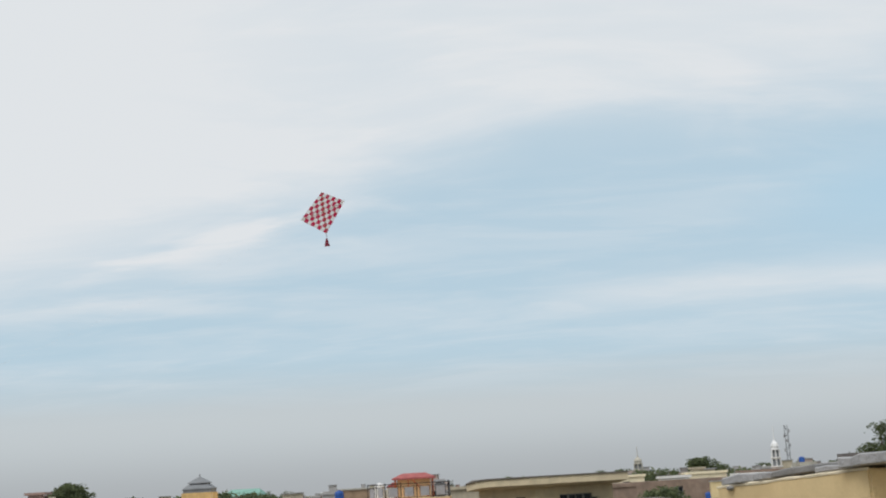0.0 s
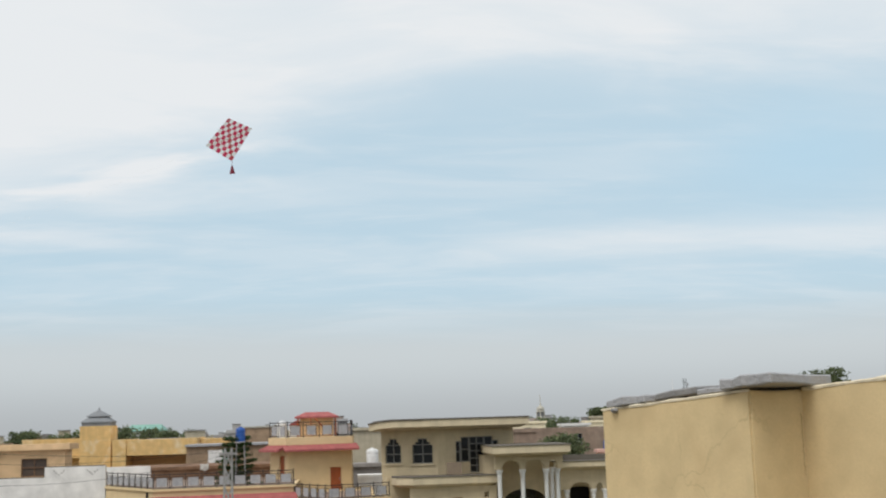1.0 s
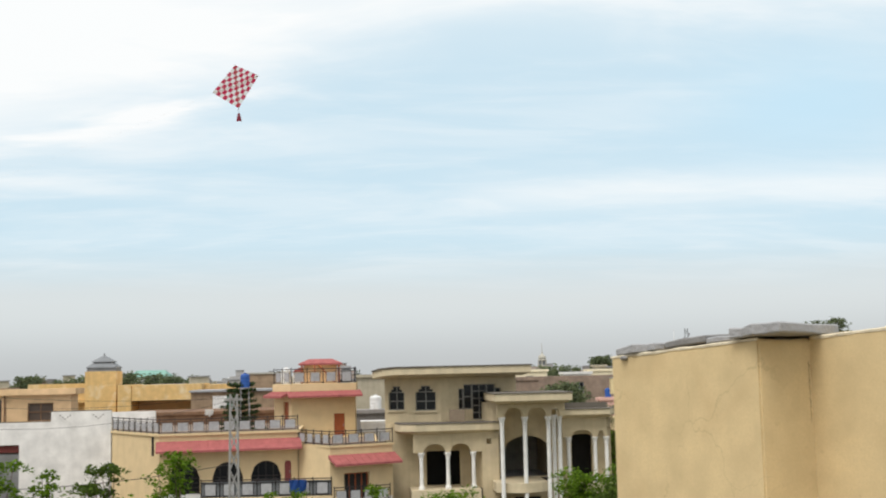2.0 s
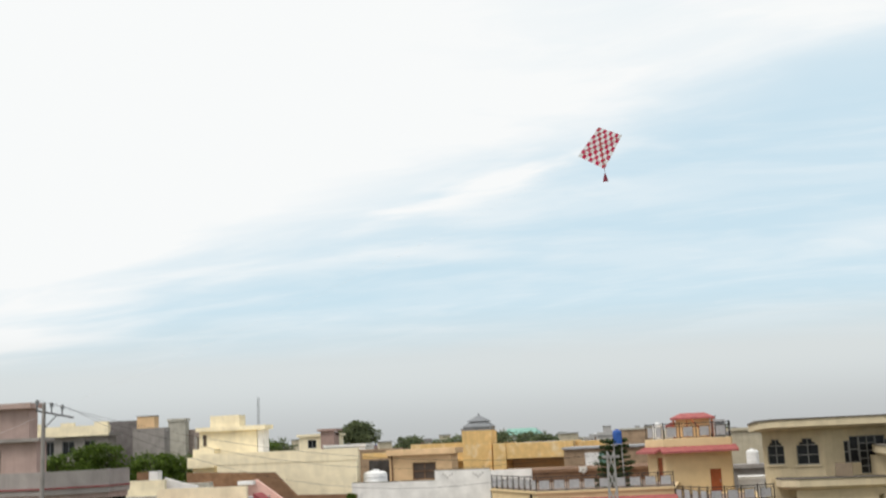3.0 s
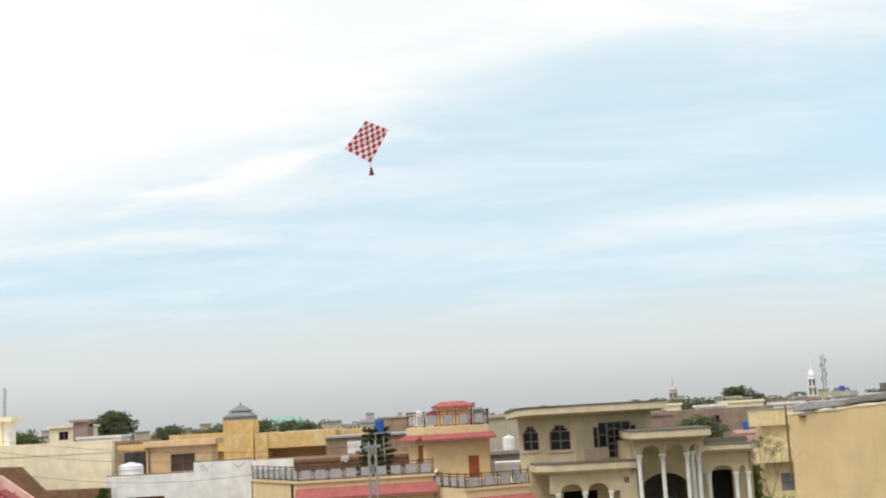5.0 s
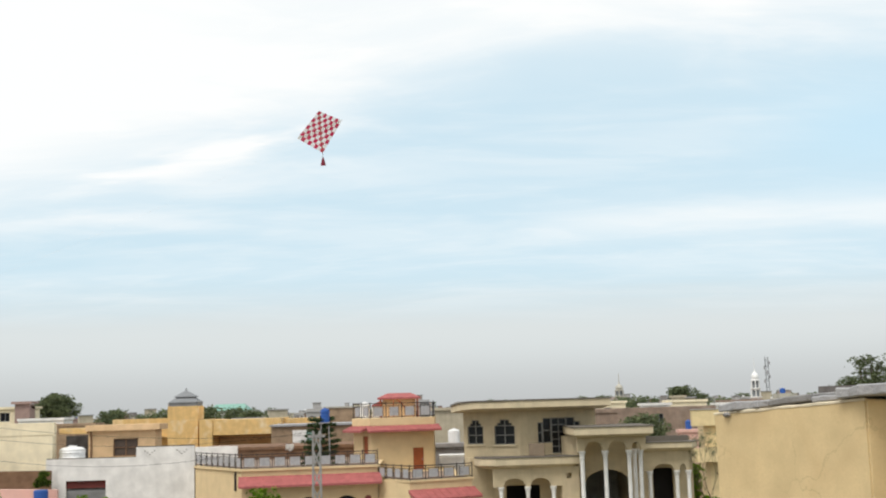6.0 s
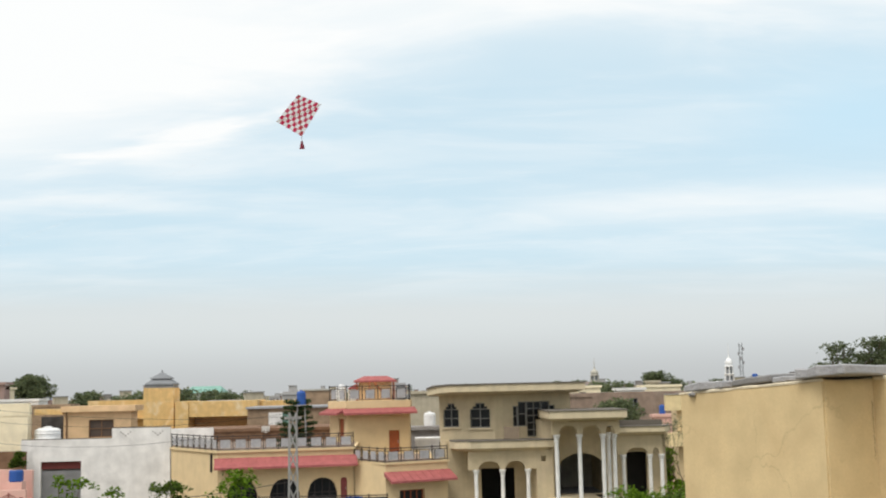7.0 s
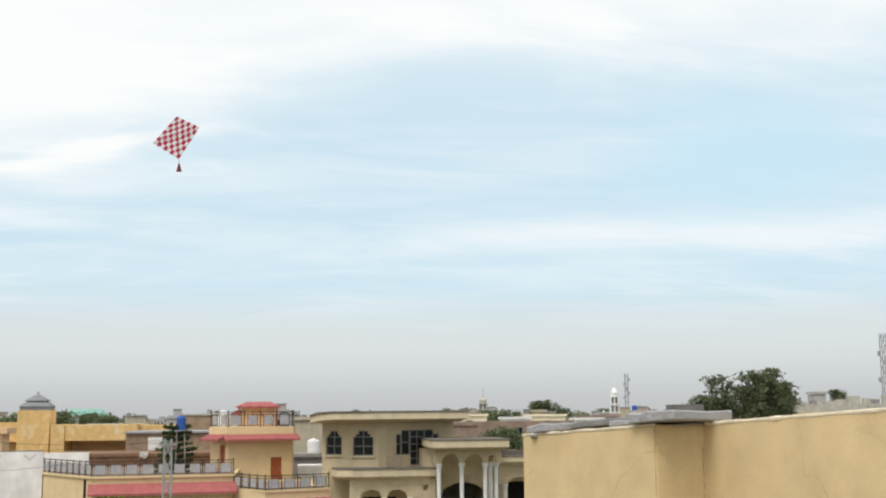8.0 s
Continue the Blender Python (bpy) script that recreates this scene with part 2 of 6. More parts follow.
GREENROOF = mat("green_sheet_roof", (0.20, 0.37, 0.31), rough=0.6)
EARTH = mat("dry_earth_and_grass", (0.15, 0.13, 0.08), vary=0.35, scale=0.08, fine=3.0, stain=0.6, stain_color=(0.06, 0.09, 0.03))
BARK = mat("tree_bark", (0.13, 0.095, 0.065), vary=0.3, scale=6)
RED_CLOTH = mat("red_kite_paper", (0.62, 0.045, 0.11), rough=0.7, bump=0, stain=0, vary=0.08)
TASSEL = mat("dark_red_tassel_paper", (0.20, 0.03, 0.05), bump=0)
WHITE_CLOTH = mat("white_kite_paper", (0.96, 0.95, 0.95), rough=0.7, bump=0, stain=0, vary=0.04)
for paper in (RED_CLOTH, WHITE_CLOTH):
    nt_ = paper.node_tree
    tr = nt_.nodes.new("ShaderNodeBsdfTranslucent")
    mx = nt_.nodes.new("ShaderNodeMixShader")
    nt_.links.new(nt_.nodes["Principled BSDF"].inputs["Base Color"].links[0].from_socket, tr.inputs["Color"])
    nt_.links.new(nt_.nodes["Principled BSDF"].outputs[0], mx.inputs[1])
    nt_.links.new(tr.outputs[0], mx.inputs[2])
    mx.inputs[0].default_value = 0.8
    nt_.links.new(mx.outputs[0], nt_.nodes["Material Output"].inputs["Surface"])
BAMBOO = mat("split_bamboo", (0.35, 0.22, 0.10), bump=0)
GLASS = glass_mat("dark_window_glass")
CURTAIN = mat("pale_curtain", (0.5, 0.52, 0.5), stain=0.1)
LEAF = leaf_mat("neem_leaves", (0.098, 0.195, 0.011))
LEAF_DARK = leaf_mat("dark_leaves", (0.068, 0.122, 0.018))
LEAF_CONIFER = leaf_mat("blue_green_needles", (0.048, 0.085, 0.034), 0.8)
# paler, duller green: distance haze is put into the leaf colour
LEAF_FAR = leaf_mat("hazed_green_leaves", (0.115, 0.150, 0.080), 0.6)
WALL_NEAR = mat("stained_yellow_wall_paint", (0.64, 0.50, 0.28), vary=0.10, scale=4.0, stain=0.5, stain_color=(0.52, 0.38, 0.205), bump=0.08, fine=60, streaks=0.14, cracks=0.3)


# ---- building helpers ----
def empty(name, at, label, category, group="", kind=""):
    ob = new(name)
    ob.location = at
    ob.empty_display_size = 0.2
    return tagged(ob, label, category, group, kind)


def origin_of(ob):
    v = Vector((0, 0, 0))
    while ob:
        v += ob.location
        ob = ob.parent
    return v


def part(name, bm, material, parent, label="", smooth=False):
    """Links a bmesh, given in world metres, as one mesh under a thing or a part."""
    bmesh.ops.translate(bm, verts=bm.verts, vec=-origin_of(parent))
    bmesh.ops.recalc_face_normals(bm, faces=bm.faces)
    me = bpy.data.meshes.new(name)
    bm.to_mesh(me)
    bm.free()
    for mm in (material if isinstance(material, (list, tuple)) else [material]):
        me.materials.append(mm)
    if smooth:
        for p in me.polygons:
            p.use_smooth = True
    ob = new(name, me)
    ob.parent = parent
    return tagged(ob, label)


def box(bm, x0, x1, y0, y1, z0, z1):
    prism(bm, [(x0, y0), (x1, y0), (x1, y1), (x0, y1)], z0, z1)
    return bm


def prism(bm, pts, z0, z1, top=None):
    """Upright block over a plan outline; top: another outline for the upper edge."""
    lo = [bm.verts.new((x, y, z0)) for x, y in pts]
    hi = [bm.verts.new((x, y, z1)) for x, y in (top or pts)]
    n = len(pts)
    bm.faces.new(lo[::-1])
    bm.faces.new(hi)
    for i in range(n):
        bm.faces.new((lo[i], lo[(i + 1) % n], hi[(i + 1) % n], hi[i]))
    return bm


def loft(bm, levels):
    """One closed body through plan outlines of equal length: (outline, z) from the bottom up."""
    rings = [[bm.verts.new((x, y, z)) for x, y in pts] for pts, z in levels]
    n = len(rings[0])
    for lo, hi in zip(rings, rings[1:]):
        for i in range(n):
            bm.faces.new((lo[i], lo[(i + 1) % n], hi[(i + 1) % n], hi[i]))
    bm.faces.new(rings[0][::-1])
    bm.faces.new(rings[-1])
    return bm


def upright(bm, outline, y0, y1):
    """Wall panel with a given outline of (x, z) points, between two depths."""
    f = [bm.verts.new((x, y0, z)) for x, z in outline]
    r = [bm.verts.new((x, y1, z)) for x, z in outline]
    n = len(outline)
    bm.faces.new(f)
    bm.faces.new(r[::-1])
    for i in range(n):
        bm.faces.new((f[i], r[i], r[(i + 1) % n], f[(i + 1) % n]))
    return bm


def seg(a, b):
    a, b = Vector(a), Vector(b)
    d = (b - a).normalized()
    return a, d, Vector((d.y, -d.x)), (b - a).length


def slab_on(bm, a, b, s0, s1, z0, z1, out0, out1):
    """Block along the line a-b, from s0 to s1 metres, between two distances in front of it."""
    a, d, n, _ = seg(a, b)
    q = [a + d * s0 + n * out1, a + d * s1 + n * out1, a + d * s1 + n * out0, a + d * s0 + n * out0]
    return prism(bm, [tuple(v) for v in q], z0, z1)


def facade(bm, a, b, z0, z1, th=0.25, openings=(), stepped=False):
    """Wall along a-b with real openings (s0, s1, z0, z1, rise of the arch); the front is on the line."""
    a, d, n, length = seg(a, b)

    def poly(outline):
        f = [bm.verts.new((*(a + d * s), z)) for s, z in outline]
        r = [bm.verts.new((*(a + d * s - n * th), z)) for s, z in outline]
        bm.faces.new(f)
        bm.faces.new(r[::-1])
        k = len(outline)
        for i in range(k):
            bm.faces.new((f[i], r[i], r[(i + 1) % k], f[(i + 1) % k]))

    s = 0.0
    for s0, s1, o0, o1, rise in sorted(openings):
        if s0 > s + 1e-4:
            poly([(s, z0), (s0, z0), (s0, z1), (s, z1)])
        if o0 > z0 + 1e-4:
            poly([(s0, z0), (s1, z0), (s1, o0), (s0, o0)])
        if o1 + rise < z1 - 1e-4:
            if stepped and rise:
                w = s1 - s0
                arc = [(s0, o1), (s0 + 0.13 * w, o1), (s0 + 0.13 * w, o1 + rise * 0.45), (s0 + 0.27 * w, o1 + rise * 0.45), (s0 + 0.27 * w, o1 + rise), (s1 - 0.27 * w, o1 + rise),
                       (s1 - 0.27 * w, o1 + rise * 0.45), (s1 - 0.13 * w, o1 + rise * 0.45), (s1 - 0.13 * w, o1), (s1, o1)]
            else:
                arc = [(s0 + (s1 - s0) * i / 10, o1 + rise * math.sqrt(max(0, 1 - (i / 5 - 1) ** 2))) for i in range(11)] if rise else [(s0, o1), (s1, o1)]
            for (p, zp), (q, zq) in zip(arc, arc[1:]):
                if q - p < 1e-5:
                    continue
                poly([(p, zp), (q, zq), (q, z1), (p, z1)])
        s = s1
    if s < length - 1e-4:
        poly([(s, z0), (length, z0), (length, z1), (s, z1)])
    bmesh.ops.remove_doubles(bm, verts=bm.verts, dist=0.0005)
    return bm


def tube(bm, p, q, r0, r1=None, n=8):
    p, q = Vector(p), Vector(q)
    r1 = r0 if r1 is None else r1
    w = (q - p).normalized()
    u = w.orthogonal().normalized()
    v = w.cross(u)
    rings = []
    for c, r in ((p, r0), (q, r1)):
        rings.append([bm.verts.new(c + (u * math.cos(2 * math.pi * i / n) + v * math.sin(2 * math.pi * i / n)) * r) for i in range(n)])
    for i in range(n):
        bm.faces.new((rings[0][i], rings[0][(i + 1) % n], rings[1][(i + 1) % n], rings[1][i]))
    bm.faces.new(rings[0][::-1])
    bm.faces.new(rings[1])
    return bm


def polytube(bm, pts, r, n=5):
    """One tube through many points."""
    pts = [Vector(p) for p in pts]
    rings = []
    for i, p in enumerate(pts):
        w = (pts[min(i + 1, len(pts) - 1)] - pts[max(i - 1, 0)]).normalized()
        u = Vector((w.y, -w.x, 0)).normalized()
        v = w.cross(u)
        rings.append([bm.verts.new(p + (u * math.cos(2 * math.pi * k / n) + v * math.sin(2 * math.pi * k / n)) * r) for k in range(n)])
    for lo, hi in zip(rings, rings[1:]):
        for k in range(n):
            bm.faces.new((lo[k], lo[(k + 1) % n], hi[(k + 1) % n], hi[k]))
    bm.faces.new(rings[0][::-1])
    bm.faces.new(rings[-1])
    return bm


def lathe(bm, x, y, profile, n=16):
    """Turned body: (radius, z) pairs from the bottom up."""
    rings = [[bm.verts.new((x + r * math.cos(2 * math.pi * i / n), y + r * math.sin(2 * math.pi * i / n), z)) for i in range(n)] for r, z in profile]
    for lo, hi in zip(rings, rings[1:]):
        for i in range(n):
            bm.faces.new((lo[i], lo[(i + 1) % n], hi[(i + 1) % n], hi[i]))
    bm.faces.new(rings[0][::-1])
    bm.faces.new(rings[-1])
    return bm


def B():
    return bmesh.new()


def window(parent, a, b, s0, s1, z0, z1, rise=0.0, bars=(1, 1), frame_mat=None, depth=0.10, pane_mat=None, name="window", label="", stepped=False):
    """Frame with bars in an opening, and a pane behind them as a part of its own."""
    fm = frame_mat or IRON
    o, d, n, _ = seg(a, b)
    t = 0.06
    p, q = o + d * s0 - n * depth, o + d * s1 - n * depth
    w = s1 - s0
    top = z1 + rise
    if rise:
        bm = facade(B(), p, q, z0, top + 0.02, 0.05, [(t, w - t, z0 + t, z1, rise - t)], stepped)
    else:
        bm = facade(B(), p, q, z0, z1, 0.05, [(t, w - t, z0 + t, z1 - t, 0)])
    win = part(name, bm, fm, parent, label)
    for i in range(bars[0]):
        c = w * (i + 1) / (bars[0] + 1)
        zt = z1 + (rise - t) * math.sqrt(max(0, 1 - (2 * c / w - 1) ** 2)) if rise else z1 - t
        bm = slab_on(B(), p, q, c - 0.03, c + 0.03, z0 + t * 0.5, zt, -0.045, -0.005)
        part("bar", bm, fm, win)
    for i in range(bars[1] + (1 if rise else 0)):
        c = z1 if i == bars[1] else z0 + (z1 - z0) * (i + 1) / (bars[1] + 1)
        bm = slab_on(B(), p, q, t * 0.5, w - t * 0.5, c - 0.03, c + 0.03, -0.043, -0.003)
        part("bar", bm, fm, win)
    bm = B()
    slab_on(bm, a, b, s0 - 0.04, s1 + 0.04, z0 - 0.04, top + 0.04, -depth - 0.11, -depth - 0.07)
    part("pane", bm, pane_mat or GLASS, win)
    return win


def sill(parent, a, b, s0, s1, z, out=0.12, material=None):
    bm = B()
    slab_on(bm, a, b, s0 - 0.08, s1 + 0.08, z - 0.09, z - 0.005, -0.05, out)
    return part("window_sill", bm, material or BEIGE_TRIM, parent)


def door(parent, a, b, s0, s1, z0, z1, material=None, depth=0.10):
    bm = B()
    slab_on(bm, a, b, s0, s1, z0, z1, -depth - 0.05, -depth)
    dd = part("door", bm, material or WOOD, parent, "reddish-brown panelled wooden door")
    for k in (0.12, 0.56):
        h = z1 - z0
        part("door_panel", slab_on(B(), a, b, s0 + 0.1, s1 - 0.1, z0 + h * k, z0 + h * (k + 0.34), -depth - 0.001, -depth + 0.02), material or WOOD, dd)
    bm = B()
    slab_on(bm, a, b, s1 - 0.10, s1 - 0.06, z0 + 0.95, z0 + 1.1, -depth, -depth + 0.05)
    part("door_handle", bm, STEEL, dd)
    return dd


def railing(parent, pts, z, h=0.85, step_=0.85, panel=True, label="black iron railing with white square panels"):
    """Iron rails with posts and square panels along a line of plan points."""
    for a, b in zip(pts, pts[1:]):
        _, _, _, ln = seg(a, b)
        rail = None
        for zz, t in ((z + h, 0.05), (z + h * 0.82, 0.03), (z + 0.10, 0.04)):
            bm = slab_on(B(), a, b, -0.02, ln + 0.02, zz - t, zz, -0.03, 0.03)
            if rail is None:
                rail = part("railing", bm, IRON, parent, label)
            else:
                part("rail", bm, IRON, rail)
        k = max(1, round(ln / step_))
        for i in range(k + 1):
            s = ln * i / k
            bm = B()
            slab_on(bm, a, b, s - 0.026, s + 0.026, z, z + h + 0.06, -0.016, 0.016)
            part("post", bm, IRON, rail)
            if i < k and panel:
                bm = B()
                c = s + ln / k / 2
                w = min(0.56, ln / k * 0.66) / 2
                slab_on(bm, a, b, c - w, c + w, z + 0.14, z + h * 0.74, -0.012, 0.012)
                part("panel", bm, PANEL, rail)
                for e in (c - w - 0.05, c + w + 0.02):
                    bm = B()
                    slab_on(bm, a, b, e, e + 0.03, z + 0.08, z + h * 0.84, -0.008, 0.008)
                    part("baluster", bm, IRON, rail)


def awning(parent, a, b, z_low, z_high, out, over=0.0, label="sloping red tiled awning", material=None):
    """Sloping canopy with a thick fascia along a-b."""
    o, d, n, ln = seg(a, b)
    bm = B()
    ends = []
    for s in (-over, ln + over):
        p = o + d * s
        q = p + n * out
        ends.append([bm.verts.new((*p, z_high)), bm.verts.new((*q, z_low + 0.12)), bm.verts.new((*q, z_low)), bm.verts.new((*p, z_high - 0.2))])
    l, r = ends
    for i in range(4):
        j = (i + 1) % 4
        bm.faces.new((l[i], r[i], r[j], l[j]))
    bm.faces.new(l)
    bm.faces.new(r[::-1])
    aw = part("awning", bm, material or AWNING, parent, label)
    # rows of rounded ridge tiles down the slope
    k = max(3, int((ln + 2 * over) / 0.45))
    for i in range(k + 1):
        s = -over + (ln + 2 * over) * i / k
        p, q = o + d * s, o + d * s + n * out
        part("ridge_tile", tube(B(), (*p, z_high + 0.01), (*q, z_low + 0.125), 0.016, n=5), material or AWNING, aw)
    return aw


def column(parent, x, y, z0, z1, r=0.16, label="white round column with moulded capital"):
    bm = B()
    lathe(bm, x, y, [(r * 1.5, z0), (r * 1.5, z0 + 0.12), (r * 1.15, z0 + 0.2), (r, z0 + 0.3), (r * 0.92, z1 - 0.42), (r * 1.15, z1 - 0.38),
                     (r * 0.95, z1 - 0.32), (r * 1.35, z1 - 0.14), (r * 1.6, z1 - 0.1), (r * 1.6, z1)], 14)
    return part("column", bm, WHITE_PAINT, parent, label, smooth=False)


# ---- ground ----
bm = B()
n = 40
vs = [[bm.verts.new((-3000 + 6000 * i / n, -1500 + 5500 * j / n, 0)) for i in range(n + 1)] for j in range(n + 1)]
for j in range(n):
    for i in range(n):
        bm.faces.new((vs[j][i], vs[j][i + 1], vs[j + 1][i + 1], vs[j + 1][i]))
me = bpy.data.meshes.new("ground")
bm.to_mesh(me)
bm.free()
me.materials.append(EARTH)
tagged(new("ground", me), "dry earth and rough grass between the houses", "ground", kind="structure")


# ---- the roof underfoot and the near wall ----
def own_roof():
    h = empty("house", (-2, -2, 0), "plastered house whose flat roof is underfoot", "house")
    part("wall", box(B(), -6.0, 2.4, -6.0, 4.0, 0.0, 8.6), CREAM, h)
    part("roof", box(B(), -6.1, 2.5, -6.1, 4.1, 8.6, 8.85), CONCRETE, h)
    part("parapet", box(B(), -6.0, 2.4, 3.8, 4.0, 8.85, 9.6), CREAM, h)
    part("parapet", box(B(), -6.0, -5.8, -6.0, 3.8, 8.85, 9.6), CREAM, h)


def near_wall():
    h = empty("stair_house", (4.5, 6.5, 0), "yellow plastered wall, cracked and stained, with loose concrete slabs on top", "wall")
    p_far, p_edge, p_in = (2.00, 8.24), (2.58, 6.93), (2.95, 7.09)
    d = Vector((0.407, -0.913))
    c_end = (p_in[0] + d.x * 7.0, p_in[1] + d.y * 7.0)
    # outline of the block, with a step between the two stretches of wall
    bm = B()
    pts = [p_far, p_edge, p_in, (3.9, 7.5), (2.95, 8.66)]
    prism(bm, pts, 0.0, 10.44)
    bmesh.ops.subdivide_edges(bm, edges=[e for e in bm.edges if abs(e.verts[0].co.z - e.verts[1].co.z) < 0.01], cuts=6)
    for v in bm.verts:
        if v.co.z > 5:
            v.co.z += 0.085 * ((8.3 - v.co.y) / 1.4) + 0.012 * noise.noise(v.co * 5)
    bmesh.ops.triangulate(bm, faces=[f for f in bm.faces if len(f.verts) > 4])
    bev = [e for e in bm.edges if e.calc_face_angle(0) > 1.0 and max(v.co.z for v in e.verts) > 5]
    bmesh.ops.bevel(bm, geom=bev, offset=0.012, segments=2, affect="EDGES")
    part("wall", bm, WALL_NEAR, h)
    bm = B()
    n_in = Vector((0.913, 0.407))
    a, b = Vector(p_in) + n_in * 0.004, Vector(c_end)
    k = 26
    lo, hi, ho, lo2 = [], [], [], []
    for i in range(k + 1):
        s = 7.0 * i / k
        p = a + d * s
        q = p + n_in * 0.23
        z = 10.53 + 0.058 * s + 0.010 * noise.noise(Vector((s * 4, 0, 3))) + 0.006 * math.sin(s * 9)
        lo.append(bm.verts.new((*p, 0)))
        hi.append(bm.verts.new((*p, z)))
        ho.append(bm.verts.new((*q, z + 0.006)))
        lo2.append(bm.verts.new((*q, 0)))
    for i in range(k):
        bm.faces.new((lo[i], lo[i + 1], hi[i + 1], hi[i]))
        bm.faces.new((hi[i], hi[i + 1], ho[i + 1], ho[i]))
        bm.faces.new((ho[i], ho[i + 1], lo2[i + 1], lo2[i]))
    bm.faces.new((lo[0], hi[0], ho[0], lo2[0]))
    bm.faces.new((lo[-1], lo2[-1], ho[-1], hi[-1]))
    bm2 = [e for e in bm.edges if len(e.link_faces) == 2 and e.calc_face_angle(0) > 1.0 and min(v.co.z for v in e.verts) > 5]
    bmesh.ops.bevel(bm, geom=bm2, offset=0.015, segments=2, affect="EDGES")
    part("parapet", bm, WALL_NEAR, h, "long yellow parapet with hairline cracks")
    return h, p_far, p_edge, p_in


def concrete_slab(along, width, length, z, tilt, seed, thick=0.06, over=0.06, material=None, skew=0.0):
    """Loose broken slab lying on the wall; along: metres from the wall's far end."""
    rnd = random.Random(seed)
    o, d = Vector((2.00, 8.24)), Vector((0.404, -0.915))
    nn = Vector((0.915, 0.404))
    bm = B()
    pts = []
    for s, w in ((0, 0), (0.22, 0.02), (0.48, -0.03), (0.71, 0.015), (1, 0.01), (1, 0.5), (0.97, 1), (0.5, 0.98), (0.02, 1), (0, 0.5)):
        q = o + d * (along + s * length - skew * w + rnd.uniform(-0.02, 0.02)) + nn * (-over + w * width + rnd.uniform(-0.02, 0.02))
        pts.append(q)
    z += 0.058 * along
    rise = lambda q: 0.058 * ((q - o).dot(d) - along)
    lo = [bm.verts.new((*q, z + rise(q) + tilt * (q - o).dot(d))) for i, q in enumerate(pts)]
    hi = [bm.verts.new((*q, z + rise(q) + thick + tilt * (q - o).dot(d) + rnd.uniform(-0.010, 0.007))) for i, q in enumerate(pts)]
    n = len(pts)
    bm.faces.new(lo[::-1])
    bm.faces.new(hi)
    for i in range(n):
        bm.faces.new((lo[i], lo[(i + 1) % n], hi[(i + 1) % n], hi[i]))
    bmesh.ops.triangulate(bm, faces=[f for f in bm.faces if len(f.verts) > 4])
    bmesh.ops.bevel(bm, geom=[e for e in bm.edges if e.calc_face_angle(0) > 0.9], offset=0.008, segments=1, affect="EDGES")
    me = bpy.data.meshes.new("concrete_slab")
    c = o + d * (along + length / 2) + nn * (width / 2)
    bmesh.ops.translate(bm, verts=bm.verts, vec=(-c.x, -c.y, -z))
    bmesh.ops.recalc_face_normals(bm, faces=bm.faces)
    bm.to_mesh(me)
    bm.free()
    me.materials.append(material or CONCRETE)
    ob = new("concrete_slab", me)
    ob.location = (c.x, c.y, z)
    tagged(ob, "loose grey concrete slab lying on the wall top", "slab", "slabs on the wall")


own_roof()
STAIR = near_wall()[0]
concrete_slab(0.06, 0.55, 0.45, 10.449, 0.0, 1, 0.056, 0.012)
# second slab: shade of its differently turned face is in the colour
concrete_slab(0.52, 0.50, 0.42, 10.446, 0.014, 2, 0.050, -0.01, DARKER_CONCRETE)
concrete_slab(0.93, 0.42, 0.33, 10.448, 0.0, 6, 0.036, -0.02)
concrete_slab(1.26, 0.74, 0.43, 10.453, 0.0, 3, 0.066, 0.06, skew=0.27)


def worn_edge(a, b, z0, z1, seed, r=0.011):
    """Chipped pale plaster showing along the top edge of the wall."""
    rnd = random.Random(seed)
    a, b = Vector((*a, z0)), Vector((*b, z1))
    n = int((b - a).length / 0.06)
    bm = B()
    rings = []
    for i in range(n + 1):
        p = a.lerp(b, i / n)
        rr = r * (0.75 + 0.5 * noise.noise(Vector((i * 0.45, seed, 0)))) * rnd.uniform(0.8, 1.15)
        c = p + Vector((0, 0, 0.004 * noise.noise(Vector((i * 0.3, seed, 7)))))
        rings.append([bm.verts.new(c + Vector((rr * 0.407 * s, -rr * 0.913 * s * 0.2, 0)) + Vector((-0.913 * rr * t_, -0.407 * rr * t_, rr * 1.3 * w))) for s, t_, w in ((0, 1, 0.2), (0, 0.5, 1), (0, -0.8, 0.9), (0, -0.8, -0.9), (0, 0.6, -1.2))])
    for p, q in zip(rings, rings[1:]):
        for k in range(5):
            bm.faces.new((p[k], q[k], q[(k + 1) % 5], p[(k + 1) % 5]))
    bm.faces.new(rings[0])
    bm.faces.new(rings[-1][::-1])
    bmesh.ops.recalc_face_normals(bm, faces=bm.faces)
    return bm


part("worn_edge", worn_edge((2.0, 8.24), (2.58, 6.93), 10.440, 10.520, 4, 0.008), WORN, STAIR, "chipped pale plaster edge")
part("worn_edge", worn_edge((2.96, 7.08), (5.75, 0.82), 10.523, 10.523 + 0.058 * 6.86, 5, 0.009), WORN, STAIR, "chipped pale plaster edge")
bm = B()
streak = [(2.938 + 0.009 * noise.noise(Vector((i * 0.9, 2, 0))), 7.085, 10.02 + i * 0.024) for i in range(16)]
polytube(bm, streak, 0.003, 5)
part("damp_streak", bm, SOOT, STAIR, "dark damp streak in the inner corner")
bm = B()
bmesh.ops.create_icosphere(bm, subdivisions=2, radius=0.05)
for v in bm.verts:
    v.co = Vector((v.co.x * 0.45, v.co.y * 1.0, v.co.z * 0.36)) * (1 + 0.3 * noise.noise(v.co * 30)) + Vector((2.055, 8.10, 10.435))
part("mortar_lump", bm, DARKER_CONCRETE, STAIR, "grey mortar lump under the slab")


